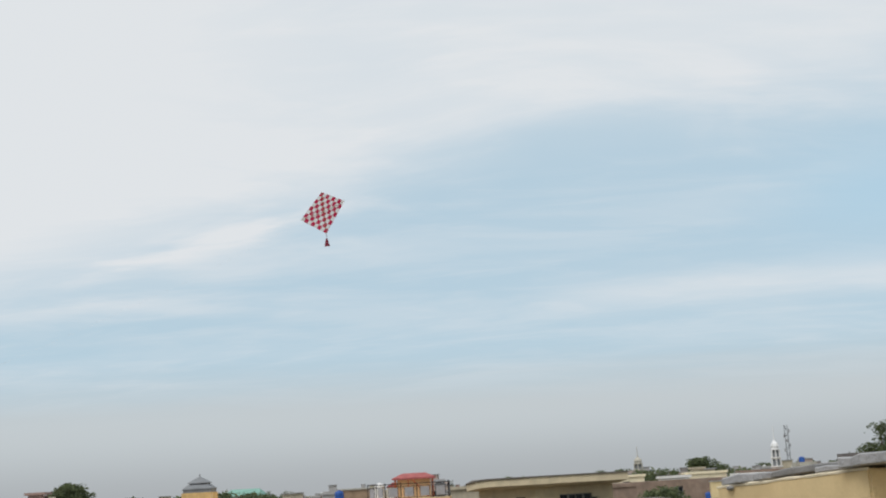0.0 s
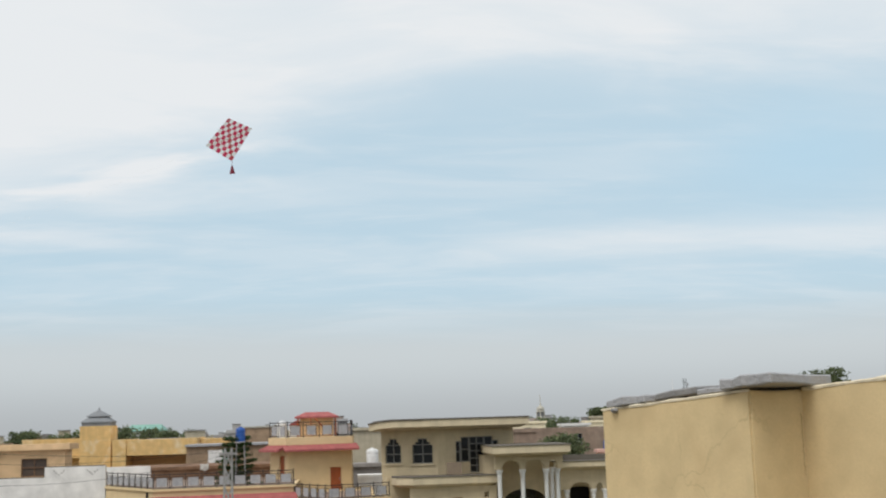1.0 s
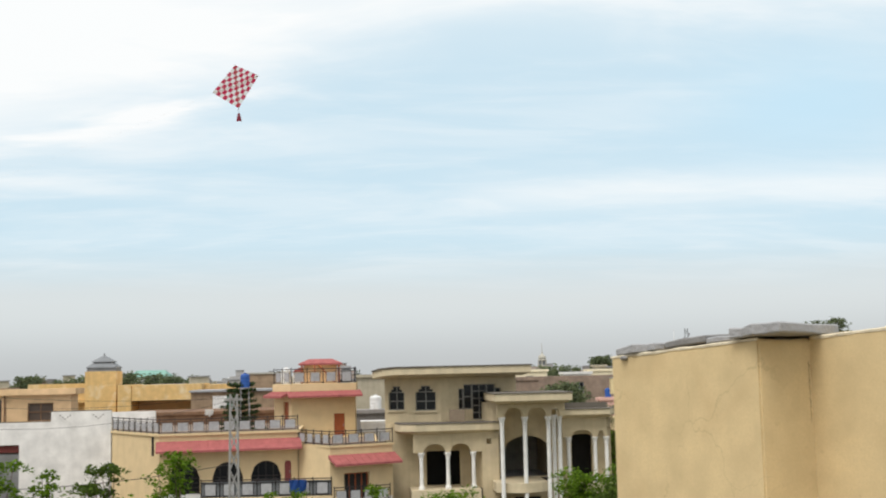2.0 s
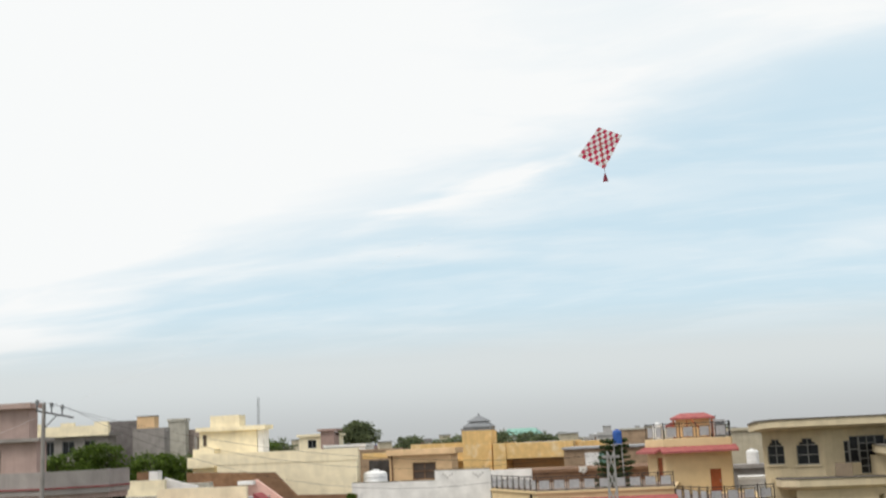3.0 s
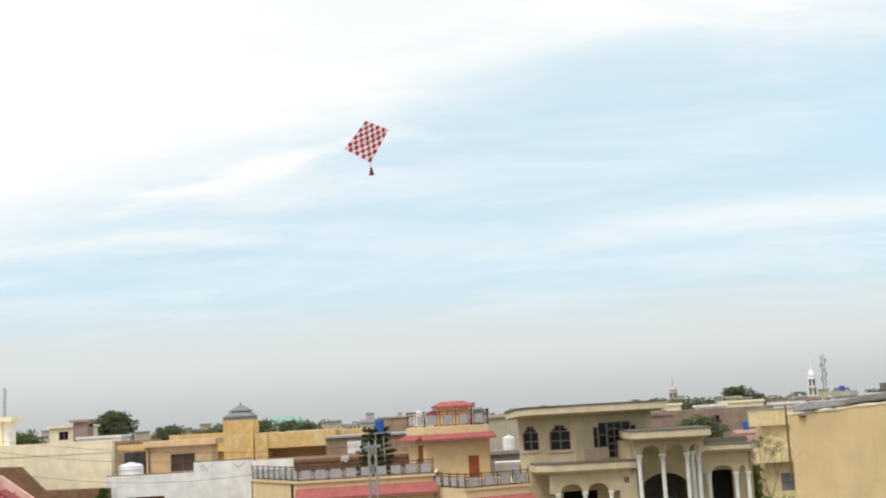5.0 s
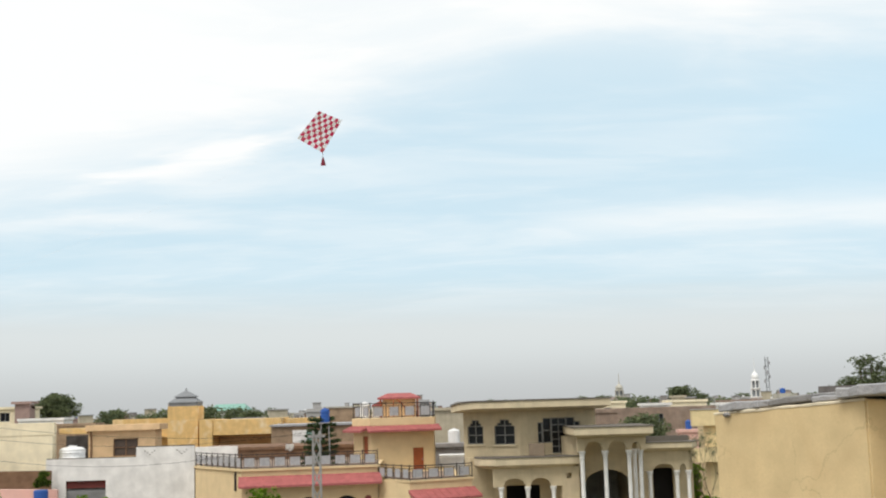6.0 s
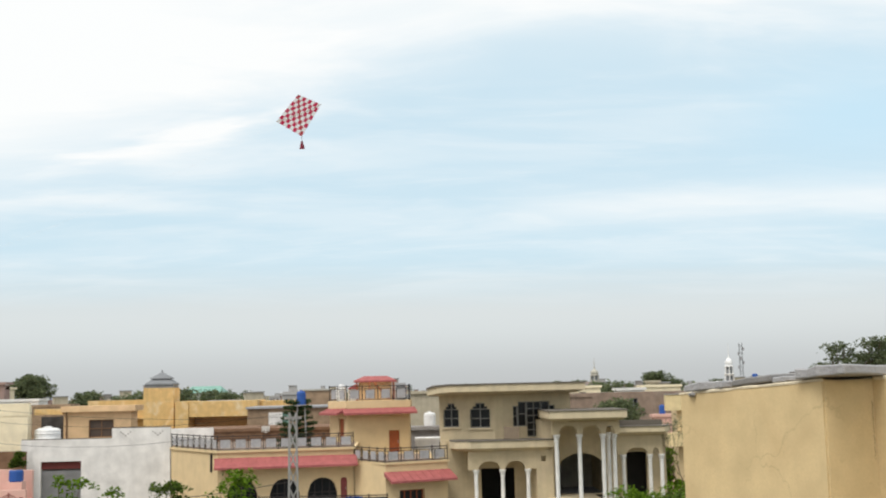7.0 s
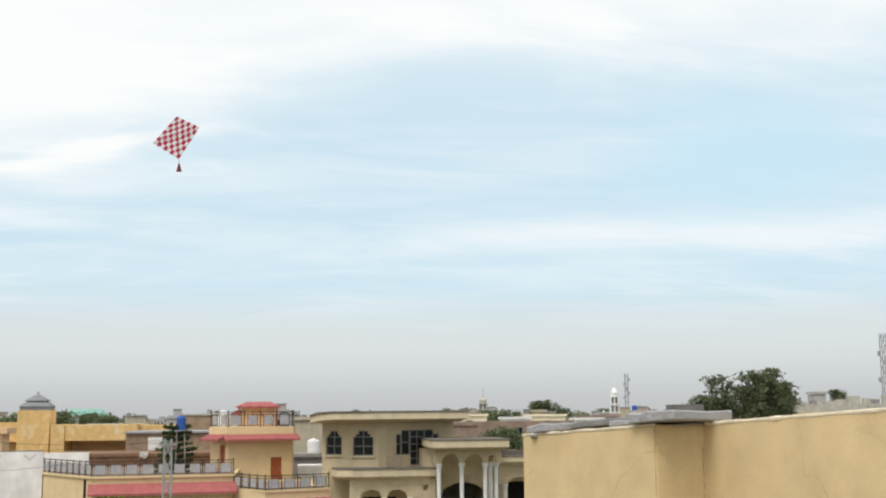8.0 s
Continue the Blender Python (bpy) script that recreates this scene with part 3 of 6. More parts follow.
# ---- cream house with red awnings ----
def tower_house():
    h = empty("house", (-5, 72, 0), "cream-yellow house with red awnings, arches and iron railings", "house")
    A, Bp, C = (-14.65, 73.3), (-10.8, 67.1), (-3.1, 68.1)
    # left block
    arches = [(0.55, 2.25, 3.9, 4.75, 0.85), (2.95, 4.65, 3.9, 4.75, 0.85), (5.1, 6.8, 3.9, 4.75, 0.85), (7.0, 7.38, 3.9, 5.4, 0.18)]
    bm = facade(B(), Bp, C, 3.9, 7.16, 0.3, arches)
    part("wall", bm, CREAM, h)
    bm = facade(B(), A, Bp, 0.0, 7.15, 0.3)
    part("wall", bm, CREAM, h)
    part("wall", prism(B(), [(-10.4, 69.4), (-3.1, 70.2), (-3.2, 79), (-14, 80), (-13.9, 73.3)], 0.0, 7.0), BEIGE, h)
    part("wall", prism(B(), [(-10.79, 67.12), (-3.1, 68.12), (-3.1, 70), (-10.3, 69.3)], 0.0, 3.88), LIME, h)
    part("roof", prism(B(), [(-10.85, 66.98), (-3.0, 67.98), (-3.0, 79.1), (-14.2, 80.1), (-14.75, 73.3)], 7.16, 7.28), CREAM, h)
    awning(h, Bp, C, 6.25, 6.86, 1.0, 0.15)
    for s0, s1, z1, rise in ((0.55, 2.25, 4.75, 0.85), (2.95, 4.65, 4.75, 0.85), (5.1, 6.8, 4.75, 0.85)):
        window(h, Bp, C, s0, s1, 3.95, z1, rise, (3, 2), IRON, 0.18, GLASS)
    door(h, Bp, C, 7.0, 7.38, 3.9, 5.55, PINK_DARK)
    part("wall", box(B(), -15.2, -12.5, 76.0, 76.25, 7.28, 8.35), LIME, h, "low whitewashed roof wall")
    part("drainpipe", tube(B(), (-11.25, 67.72, 6.05), (-11.25, 67.72, 7.1), 0.07, n=7), IRON, h, "short black drain spout")
    part("roof_deck", prism(B(), [(-10.6, 67.35), (-3.2, 68.3), (-3.2, 78.9), (-13.9, 79.8), (-14.4, 73.4)], 7.28, 7.30), BRICK, h, "brown brick roof deck")
    railing(h, [(-14.6, 73.2), (-10.78, 67.1), (-3.1, 68.08)], 7.28, 0.82, 0.9)
    # lower terrace in front
    part("terrace", prism(B(), [(-8.2, 64.2), (-1.05, 63.6), (-1.35, 65.0), (-3.1, 67.9), (-8.2, 67.3)], 3.55, 3.85), STAINED, h, "stained pale terrace slab")
    part("wall", prism(B(), [(-8.1, 64.35), (-1.1, 63.75), (-1.4, 65.0), (-3.1, 67.8), (-8.1, 67.2)], 2.75, 3.55), STAINED, h)
    # the shadow below the terrace slab is painted by this dark wall
    part("wall", prism(B(), [(-8.0, 65.4), (-1.5, 64.85), (-3.1, 67.7), (-8.0, 67.1)], 0.0, 2.75), SHADE_CEMENT, h, "wall under the terrace with shade painted in")
    railing(h, [(-8.1, 64.3), (-1.1, 63.7)], 3.95, 0.95, 1.0)
    part("screen", slab_on(B(), (-8.1, 64.3), (-1.1, 63.7), 0.0, 7.0, 3.96, 4.78, -0.09, -0.06), GREYROOF, h, "dark sheet behind the railing")
    part("kerb", prism(B(), [(-8.15, 64.22), (-1.08, 63.62), (-1.08, 63.82), (-8.15, 64.42)], 3.854, 3.95), CREAM, h)
    # right block
    R0, R1, R2 = (-3.06, 68.15), (-1.2, 65.0), (2.3, 66.7)
    part("wall", facade(B(), R0, R1, 0.0, 6.39, 0.3), CREAM, h)
    part("wall", facade(B(), R1, R2, 0.0, 6.39, 0.3, [(0.85, 2.4, 3.48, 4.96, 0)]), CREAM, h)
    part("wall", prism(B(), [(-0.9, 66.1), (1.5, 67.2), (1.4, 79), (-3.0, 79), (-2.9, 69.6)], 0.0, 6.34), CREAM, h)
    part("roof", prism(B(), [(-3.05, 68.25), (-1.22, 64.9), (2.42, 66.65), (1.55, 68.0), (1.5, 79.1), (-2.95, 79.1)], 6.39, 6.5), CREAM, h)
    # near-black pane paints the unlit room behind the bars
    window(h, R1, R2, 0.85, 2.4, 3.48, 4.96, 0, (3, 0), WOOD, 0.2, DARK)
    awning(h, R1, R2, 5.42, 5.99, 1.0, 0.1)
    part("roof_deck", prism(B(), [(-2.8, 68.3), (-1.15, 65.25), (2.05, 66.8), (1.3, 68.1), (1.3, 73.5), (-2.7, 73.5)], 6.5, 6.52), BRICK, h, "brown brick roof deck")
    railing(h, [R0, R1, R2], 6.5, 0.80, 0.88)
    part("terrace", prism(B(), [(-1.0, 62.95), (2.12, 64.2), (2.26, 66.6), (-1.15, 64.9)], 3.3, 3.57), STAINED, h)
    railing(h, [(-0.95, 63.05), (2.05, 64.2)], 3.62, 0.80, 0.85)
    part("wall", prism(B(), [(-0.7, 63.2), (2.05, 64.3), (2.2, 66.5), (-1.1, 64.85)], 2.6, 3.3), STAINED, h)
    # recessed wall again carries the terrace's shadow in its colour
    part("wall", prism(B(), [(-0.5, 64.2), (1.95, 65.2), (2.1, 66.5), (-1.0, 64.95)], 0, 2.6), SHADE_CEMENT, h, "wall under the terrace with shade painted in")
    # tower
    K0, K1, K2 = (-4.95, 75.8), (-3.78, 73.85), (0.22, 74.9)
    part("wall", facade(B(), K0, K1, 7.1, 9.4, 0.25, [(1.25, 1.95, 7.2, 8.75, 0)]), CREAM, h)
    part("wall", facade(B(), K1, K2, 6.5, 9.4, 0.25, [(2.75, 3.45, 6.55, 7.95, 0)]), CREAM, h)
    door(h, K0, K1, 1.25, 1.95, 7.2, 8.75)
    door(h, K1, K2, 2.75, 3.45, 6.2, 7.95)
    part("wall", prism(B(), [(-3.4, 74.3), (0.2, 75.2), (0.3, 79), (-4.9, 79), (-4.7, 76.0)], 6.1, 9.38), CREAM, h)
    awning(h, K0, K1, 9.0, 9.42, 0.75, 0.1)
    awning(h, K1, K2, 9.0, 9.42, 0.8, 0.3)
    top = [(-5.05, 75.8), (-3.8, 73.75), (0.3, 74.85), (0.4, 79.1), (-5.0, 79.1)]
    part("roof", prism(B(), top, 9.4, 9.86), CREAM, h)
    railing(h, [(-4.95, 75.7), (-3.76, 73.85), (0.2, 74.95), (0.3, 79.0)], 9.86, 0.95, 0.95)
    part("roof_room", box(B(), -3.1, -0.95, 76.6, 78.6, 9.86, 11.15), ORANGE, h, "small orange room on the tower roof")
    eave = [(-3.4, 76.2), (-0.6, 76.2), (-0.6, 79), (-3.4, 79)]
    part("roof", loft(B(), [(eave, 11.05), (eave, 11.16), ([(-2.75, 76.95), (-1.25, 76.95), (-1.25, 78.25), (-2.75, 78.25)], 11.45)]), AWNING, h, "low red hipped roof")
    part("roof", loft(B(), [([(-3.95, 78.0), (-3.2, 78.0), (-3.2, 79.0), (-3.95, 79.0)], 10.62), ([(-3.45, 78.0), (-3.2, 78.0), (-3.2, 79.0), (-3.45, 79.0)], 10.92)]), AWNING, h, "small sloping side roof")
    part("wall", box(B(), -3.85, -3.15, 78.1, 78.9, 9.86, 10.62), WHITE_PAINT, h)
    for p, q, r in (((-2.1, 75.95, 11.05), (-1.05, 75.6, 9.9), 0.05), ((-2.35, 76.0, 11.05), (-2.35, 75.75, 9.9), 0.04)):
        part("brace", tube(B(), p, q, r, n=6), WOOD, h)
    for x in (-3.2, -0.8):
        part("post", box(B(), x - 0.06, x + 0.06, 76.3, 76.42, 9.86, 11.05), WOOD, h, "reddish-brown timber post")


tower_house()


# ---- beige house with the bowl-edged roof ----
def bowl_house():
    h = empty("house", (8, 70, 0), "beige two-storey villa with white columns and a flaring roof edge", "house")
    W0, W1, W2 = (1.95, 68.65), (5.15, 67.7), (9.7, 68.6)
    wz0, wz1 = 7.5, 10.15
    w_open = [(0.24, 1.18, 8.25, 9.28, 0.36), (1.84, 3.06, 8.2, 9.28, 0.36)]
    part("wall", facade(B(), W0, W1, wz0, wz1, 0.3, w_open, True), BEIGE, h)
    g_open = [(1.10, 1.42, 8.22, 9.42, 0), (1.42, 1.95, 8.22, 9.66, 0), (1.95, 2.85, 7.6, 9.66, 0), (2.85, 3.36, 8.30, 9.66, 0), (3.36, 3.7, 8.30, 9.42, 0)]
    part("wall", facade(B(), W1, W2, wz0, wz1, 0.3, g_open, True), BEIGE, h)
    for s0, s1, z0, z1, r in w_open:
        window(h, W0, W1, s0, s1, z0, z1, r, (1, 1), FRAME, 0.12, stepped=True)
        sill(h, W0, W1, s0, s1, z0)
    for i, (s0, s1, z0, z1, r) in enumerate(g_open):
        window(h, W1, W2, s0, s1, z0, z1, 0, (1 if i == 2 else 0, 4 if i == 2 else 1), FRAME, 0.12)
    # solid near-black core: the dimness behind the upper windows is painted
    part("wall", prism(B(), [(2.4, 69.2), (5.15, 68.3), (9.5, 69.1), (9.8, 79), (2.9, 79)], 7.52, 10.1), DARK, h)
    part("wall", prism(B(), [(1.97, 68.67), (2.25, 68.15), (5.0, 68.15), (5.0, 79), (2.6, 79)], 6.96, 7.5), BEIGE, h)
    side = facade(B(), W2, (10.0, 79), wz0, wz1, 0.25)
    part("wall", side, BEIGE, h)
    part("wall", facade(B(), (2.6, 79), W0, wz0, wz1, 0.25), BEIGE, h)
    # flaring roof edge: underside narrower than the top
    mid = [(1.24, 68.3), (1.34, 67.7), (1.78, 67.1), (2.5, 66.78), (4.75, 66.25), (10.35, 66.7), (10.6, 79.8), (1.9, 79.8)]
    low = [(1.9, 68.8), (1.98, 68.45), (2.15, 68.15), (2.7, 67.8), (5.05, 67.1), (9.95, 67.8), (10.2, 79.4), (2.3, 79.4)]

    def sag(bm):
        for v in bm.verts:
            if v.co.y < 70:
                v.co.z -= 0.2 * max(0.0, 2.2 - v.co.x) ** 1.5
        return bm

    part("roof", sag(loft(B(), [(low, 10.12), (mid, 10.30), (mid, 10.68)])), BEIGE_TRIM, h, "flat roof with flaring beige edge")
    part("roof_edge", sag(prism(B(), [(x + (0.05 if x > 5 else -0.05), y - 0.05) for x, y in mid], 10.68, 10.76)), COPING, h, "dark weathered coping")
    # terrace slab between the storeys
    t_low = [(2.75, 67.4), (2.95, 66.5), (3.75, 66.0), (7.9, 66.2), (7.9, 68.4), (2.85, 69.4)]
    t_up = [(2.45, 67.3), (2.7, 66.3), (3.6, 65.65), (8.35, 65.85), (8.35, 68.4), (2.6, 69.4)]
    part("balcony", loft(B(), [(t_low, 6.95), (t_up, 7.12), (t_up, 7.5)]), BEIGE_TRIM, h, "beige balcony band with a flaring underside")
    part("coping", prism(B(), [(x, y - 0.04) for x, y in t_up], 7.5, 7.55), COPING, h)
    # loggia below
    L0, L1 = (3.45, 66.2), (7.35, 66.2)
    part("wall", facade(B(), L0, L1, 5.9, 6.95, 0.3, [(0.58, 1.82, 5.9, 5.95, 0.42), (2.1, 3.25, 5.9, 5.95, 0.42)]), BEIGE, h)
    for x in (3.9, 5.4, 6.85):
        column(h, x, 66.3, 3.85, 5.9, 0.115)
    part("wall", facade(B(), (2.2, 68.1), (7.4, 68.1), 0, 6.95, 0.3, [(2.1, 4.05, 3.9, 5.85, 0)]), BEIGE, h)
    part("wall", facade(B(), (1.9, 68.6), (2.2, 68.1), 0, 6.95, 0.3), BEIGE, h)
    part("wall", facade(B(), (7.35, 66.2), (8.3, 66.2), 0, 6.95, 0.3, [(0.25, 0.52, 6.3, 6.6, 0)]), BEIGE, h)
    part("wall", facade(B(), (6.95, 68), (7.34, 66.25), 3.85, 6.95, 0.2), BEIGE, h)
    # solid near-black blocks paint the unlit rooms of the lower storey
    part("wall", box(B(), 2.2, 7.7, 70.4, 79, 0, 6.94), DARK, h, "near-black block standing in for unlit rooms")
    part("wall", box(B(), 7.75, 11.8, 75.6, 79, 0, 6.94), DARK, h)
    bm = prism(B(), [(3.3, 65.7), (7.2, 65.7), (7.2, 68.1), (3.3, 68.1)], 3.3, 3.85)
    part("balcony", bm, BEIGE_TRIM, h)
    part("wall", facade(B(), (3.4, 66.3), (7.1, 66.3), 0, 3.3, 0.3, [(0.8, 2.6, 0, 2.5, 0)]), BEIGE, h)
    # porch with tall columns
    p_low = [(7.9, 63.2), (11.75, 63.2), (11.75, 68.2), (7.9, 68.2)]
    p_up = [(7.72, 62.7), (11.95, 62.7), (12.1, 68.2), (7.72, 68.2)]
    part("porch_roof", loft(B(), [(p_low, 8.62), (p_up, 8.76), (p_up, 9.14)]), BEIGE_TRIM, h)
    part("coping", prism(B(), [(7.67, 62.65), (12.0, 62.65), (12.12, 68.2), (7.69, 68.2)], 9.14, 9.19), COPING, h)
    part("wall", facade(B(), (7.95, 63.75), (11.7, 63.75), 7.85, 8.62, 0.3, [(0.42, 1.40, 7.85, 8.0, 0.36), (1.68, 2.70, 7.85, 8.0, 0.36), (2.98, 3.45, 7.85, 8.0, 0.3)]), BEIGE, h)
    for x, y in ((8.22, 63.9), (9.48, 63.9), (10.78, 63.9), (11.30, 65.2), (11.48, 64.4)):
        column(h, x, y, 0.0, 7.87, 0.12)
    part("wall", facade(B(), (7.6, 68.1), (11.8, 68.1), 0, 8.6, 0.3, [(1.1, 4.05, 4.25, 5.45, 1.15)]), BEIGE, h)
    part("wall", facade(B(), (7.6, 68.1), (8.28, 66.2), 6.9, 8.6, 0.2), BEIGE, h)
    part("wall", facade(B(), (8.0, 73.4), (11.7, 73.4), 4.0, 6.9, 0.15), RENDER, h, "inner wall of the porch")
    part("wall", box(B(), 7.8, 8.0, 68.42, 75.4, 0, 6.9), GREYWALL, h)
    part("wall", box(B(), 11.6, 11.8, 68.42, 75.4, 0, 6.9), BEIGE, h)
    part("ceiling_slab", box(B(), 7.8, 11.8, 68.42, 75.6, 6.9, 6.98), GREYWALL, h)
    part("floor_slab", box(B(), 8.0, 11.6, 68.1, 75.2, 3.9, 4.2), CONCRETE, h)
    arc = [(7.9 + 2.9 * i / 10, 64.5 - 0.75 * math.sin(math.pi * i / 10)) for i in range(11)]
    part("balcony", prism(B(), arc + [(10.8, 68.1), (7.9, 68.1)], 3.76, 4.27), BEIGE_TRIM, h, "curved balcony between the tall columns")
    # near-black slab paints the dark opening under the porch
    part("door", box(B(), 9.4, 10.9, 67.98, 68.09, 0.0, 3.1), DARK, h)
    # right wing
    r_low = [(11.7, 67.0), (14.9, 67.0), (15.2, 68.2), (15.2, 79), (11.7, 79)]
    r_up = [(11.7, 66.6), (14.8, 66.4), (15.35, 67.6), (15.4, 79), (11.7, 79)]
    part("roof", loft(B(), [(r_low, 7.6), (r_up, 7.8), (r_up, 8.1)]), BEIGE_TRIM, h)
    part("coping", prism(B(), [(11.7, 66.55), (14.83, 66.35), (15.4, 67.6), (15.4, 68.0), (11.7, 68.0)], 8.1, 8.14), COPING, h)
    part("parapet", box(B(), 12.2, 14.9, 67.6, 67.8, 8.14, 8.45), COPING, h, "dark low parapet")
    part("wall", facade(B(), (11.8, 68.3), (15.2, 68.3), 0, 7.6, 0.3, [(1.05, 2.25, 4.1, 6.5, 0.1)]), BEIGE, h)
    part("wall", facade(B(), (12.1, 67.1), (14.75, 67.1), 6.5, 7.6, 0.3, [(0.55, 1.80, 6.5, 6.55, 0.35), (2.08, 2.46, 6.5, 6.55, 0.3)]), BEIGE, h)
    # the wing's unlit room is a near-black block
    part("wall", box(B(), 11.9, 15.1, 69.4, 79, 0, 7.5), DARK, h, "near-black block standing in for an unlit room")
    for x in (12.48, 14.02, 14.70):
        column(h, x, 67.2, 3.9, 6.5, 0.115)
    part("balcony", prism(B(), [(11.9, 66.5), (14.9, 66.3), (15.4, 67.4), (15.2, 68.3), (11.9, 68.3)], 3.4, 3.9), BEIGE_TRIM, h)
    part("wall", facade(B(), (12.0, 67.2), (15.1, 67.2), 0, 3.4, 0.3), BEIGE, h)
    part("wall", facade(B(), (15.2, 68.3), (15.4, 79), 0, 7.6, 0.3), BEIGE, h)


bowl_house()


# ---- whitewashed house, orange hut, brown roof ----
def white_house():
    h = empty("house", (-19, 75, 0), "whitewashed house side with a shuttered opening and peeling parapet", "house")
    a, b = (-24.0, 73.6), (-14.72, 73.35)
    part("wall", facade(B(), a, b, 0, 7.29, 0.3, [(1.25, 3.75, 2.3, 6.56, 0)]), LIME, h)
    bm = B()
    slab_on(bm, a, b, 0, 9.28, 7.29, 7.91, -0.25, -0.002)
    part("parapet", bm, LIME, h)
    bm = B()
    slab_on(bm, a, b, 5.65, 9.28, 7.91, 8.52, -0.25, 0)
    part("parapet", bm, LIME, h)
    for s0, s1, z in ((0.02, 5.62, 7.91), (5.68, 9.26, 8.52)):
        part("coping", slab_on(B(), a, b, s0, s1, z, z + 0.05, -0.24, -0.03), COPING, h, "dark weathered wall top")
    bm = B()
    slab_on(bm, a, b, 1.25, 3.75, 6.1, 6.56, -0.25, -0.16)
    part("lintel", bm, RUST, h, "dark rust-red shutter box")
    sh = part("shutter", slab_on(B(), a, b, 1.25, 3.75, 2.3, 6.0, -0.27, -0.24), SHUTTER, h, "grey rolling shutter")
    for i in range(20):
        part("slat", slab_on(B(), a, b, 1.25, 3.75, 2.3 + i * 0.18, 2.3 + i * 0.18 + 0.16, -0.24, -0.2 + 0.012 * (i % 2)), SHUTTER, sh)
    part("roof", prism(B(), [(-24, 73.85), (-15.2, 73.6), (-16.4, 79), (-24, 79)], 7.1, 7.29), CONCRETE, h)
    part("wall", prism(B(), [(-23.9, 74.0), (-15.3, 73.75), (-16.5, 78.9), (-23.9, 78.9)], 0, 7.1), GREYWALL, h)
    # small pierced ornaments in the parapet
    for s in (6.5, 8.5):
        for k in range(5):
            c = s + (k - 2) * 0.15
            bm = slab_on(B(), a, b, c - 0.04, c + 0.04, 8.02 + 0.11 * abs(k - 2), 8.10 + 0.11 * abs(k - 2), 0.001, 0.012)
            part("ornament", bm, GREYWALL, h)


def hut():
    h = empty("hut", (-21, 81, 0), "pale orange rooftop room with a flat overhanging slab", "house")
    a, b = (-23.25, 80.0), (-18.73, 80.0)
    part("wall", facade(B(), a, b, 6.0, 9.51, 0.25, [(1.69, 3.37, 7.77, 8.96, 0)]), ORANGE, h)
    window(h, a, b, 1.69, 3.37, 7.77, 8.96, 0, (1, 1), BROWN, 0.08, BROWNPANE)
    part("wall", box(B(), -23.25, -18.73, 80.3, 82.0, 0.0, 9.5), ORANGE, h)
    part("roof", box(B(), -23.35, -18.35, 79.6, 82.2, 9.51, 9.90), ORANGE, h)
    part("beam", box(B(), -25.3, -23.4, 80.2, 80.6, 9.35, 9.75), OCHRE, h, "ochre beam over the dark passage")
    # passage wall, its dimness put into the cement colour
    part("wall", box(B(), -25.4, -23.3, 82.1, 82.3, 0, 9.2), SHADE_CEMENT, h, "dark passage wall")
    bm = B()
    tube(bm, (-23.03, 79.9, 6.0), (-23.03, 79.9, 9.5), 0.055, n=6)
    part("drainpipe", bm, BROWN, h)


def brown_roofs():
    h = empty("outbuilding", (-10, 82, 0), "low bare-brick building with a brown roof edge", "building")
    part("wall", box(B(), -15.6, -4.95, 79.3, 86, 0, 7.95), BROWN, h)
    part("roof", box(B(), -15.8, -4.9, 79.2, 86.2, 7.95, 8.15), BROWN, h)
    h = empty("outbuilding", (-8, 92, 0), "grey and brown building with a pale green door", "building")
    part("wall", facade(B(), (-12.2, 90), (-5.6, 90), 0, 9.3, 0.3, [(2.5, 3.2, 7.5, 9.0, 0)]), TANBRICK, h)
    part("panel", box(B(), -10.55, -9.5, 89.85, 89.96, 0, 9.0), LIME, h, "pale plastered panel")
    part("door", box(B(), -9.7, -9.0, 90.1, 90.2, 7.5, 9.0), GREENROOF, h)
    h2 = empty("building", (-7.5, 99, 0), "tall unpainted beige block behind the conifer", "building")
    part("wall", box(B(), -8.8, -6.2, 98, 101, 0, 10.6), TANBRICK, h2)
    part("roof", box(B(), -8.9, -6.1, 97.9, 101.1, 10.6, 10.72), RENDER, h2)
    part("wall", box(B(), -5.6, -3.2, 89.5, 95, 0, 9.9), TANBRICK, h)
    part("roof", box(B(), -12.3, -5.6, 89.8, 96, 9.3, 9.45), CONCRETE, h)


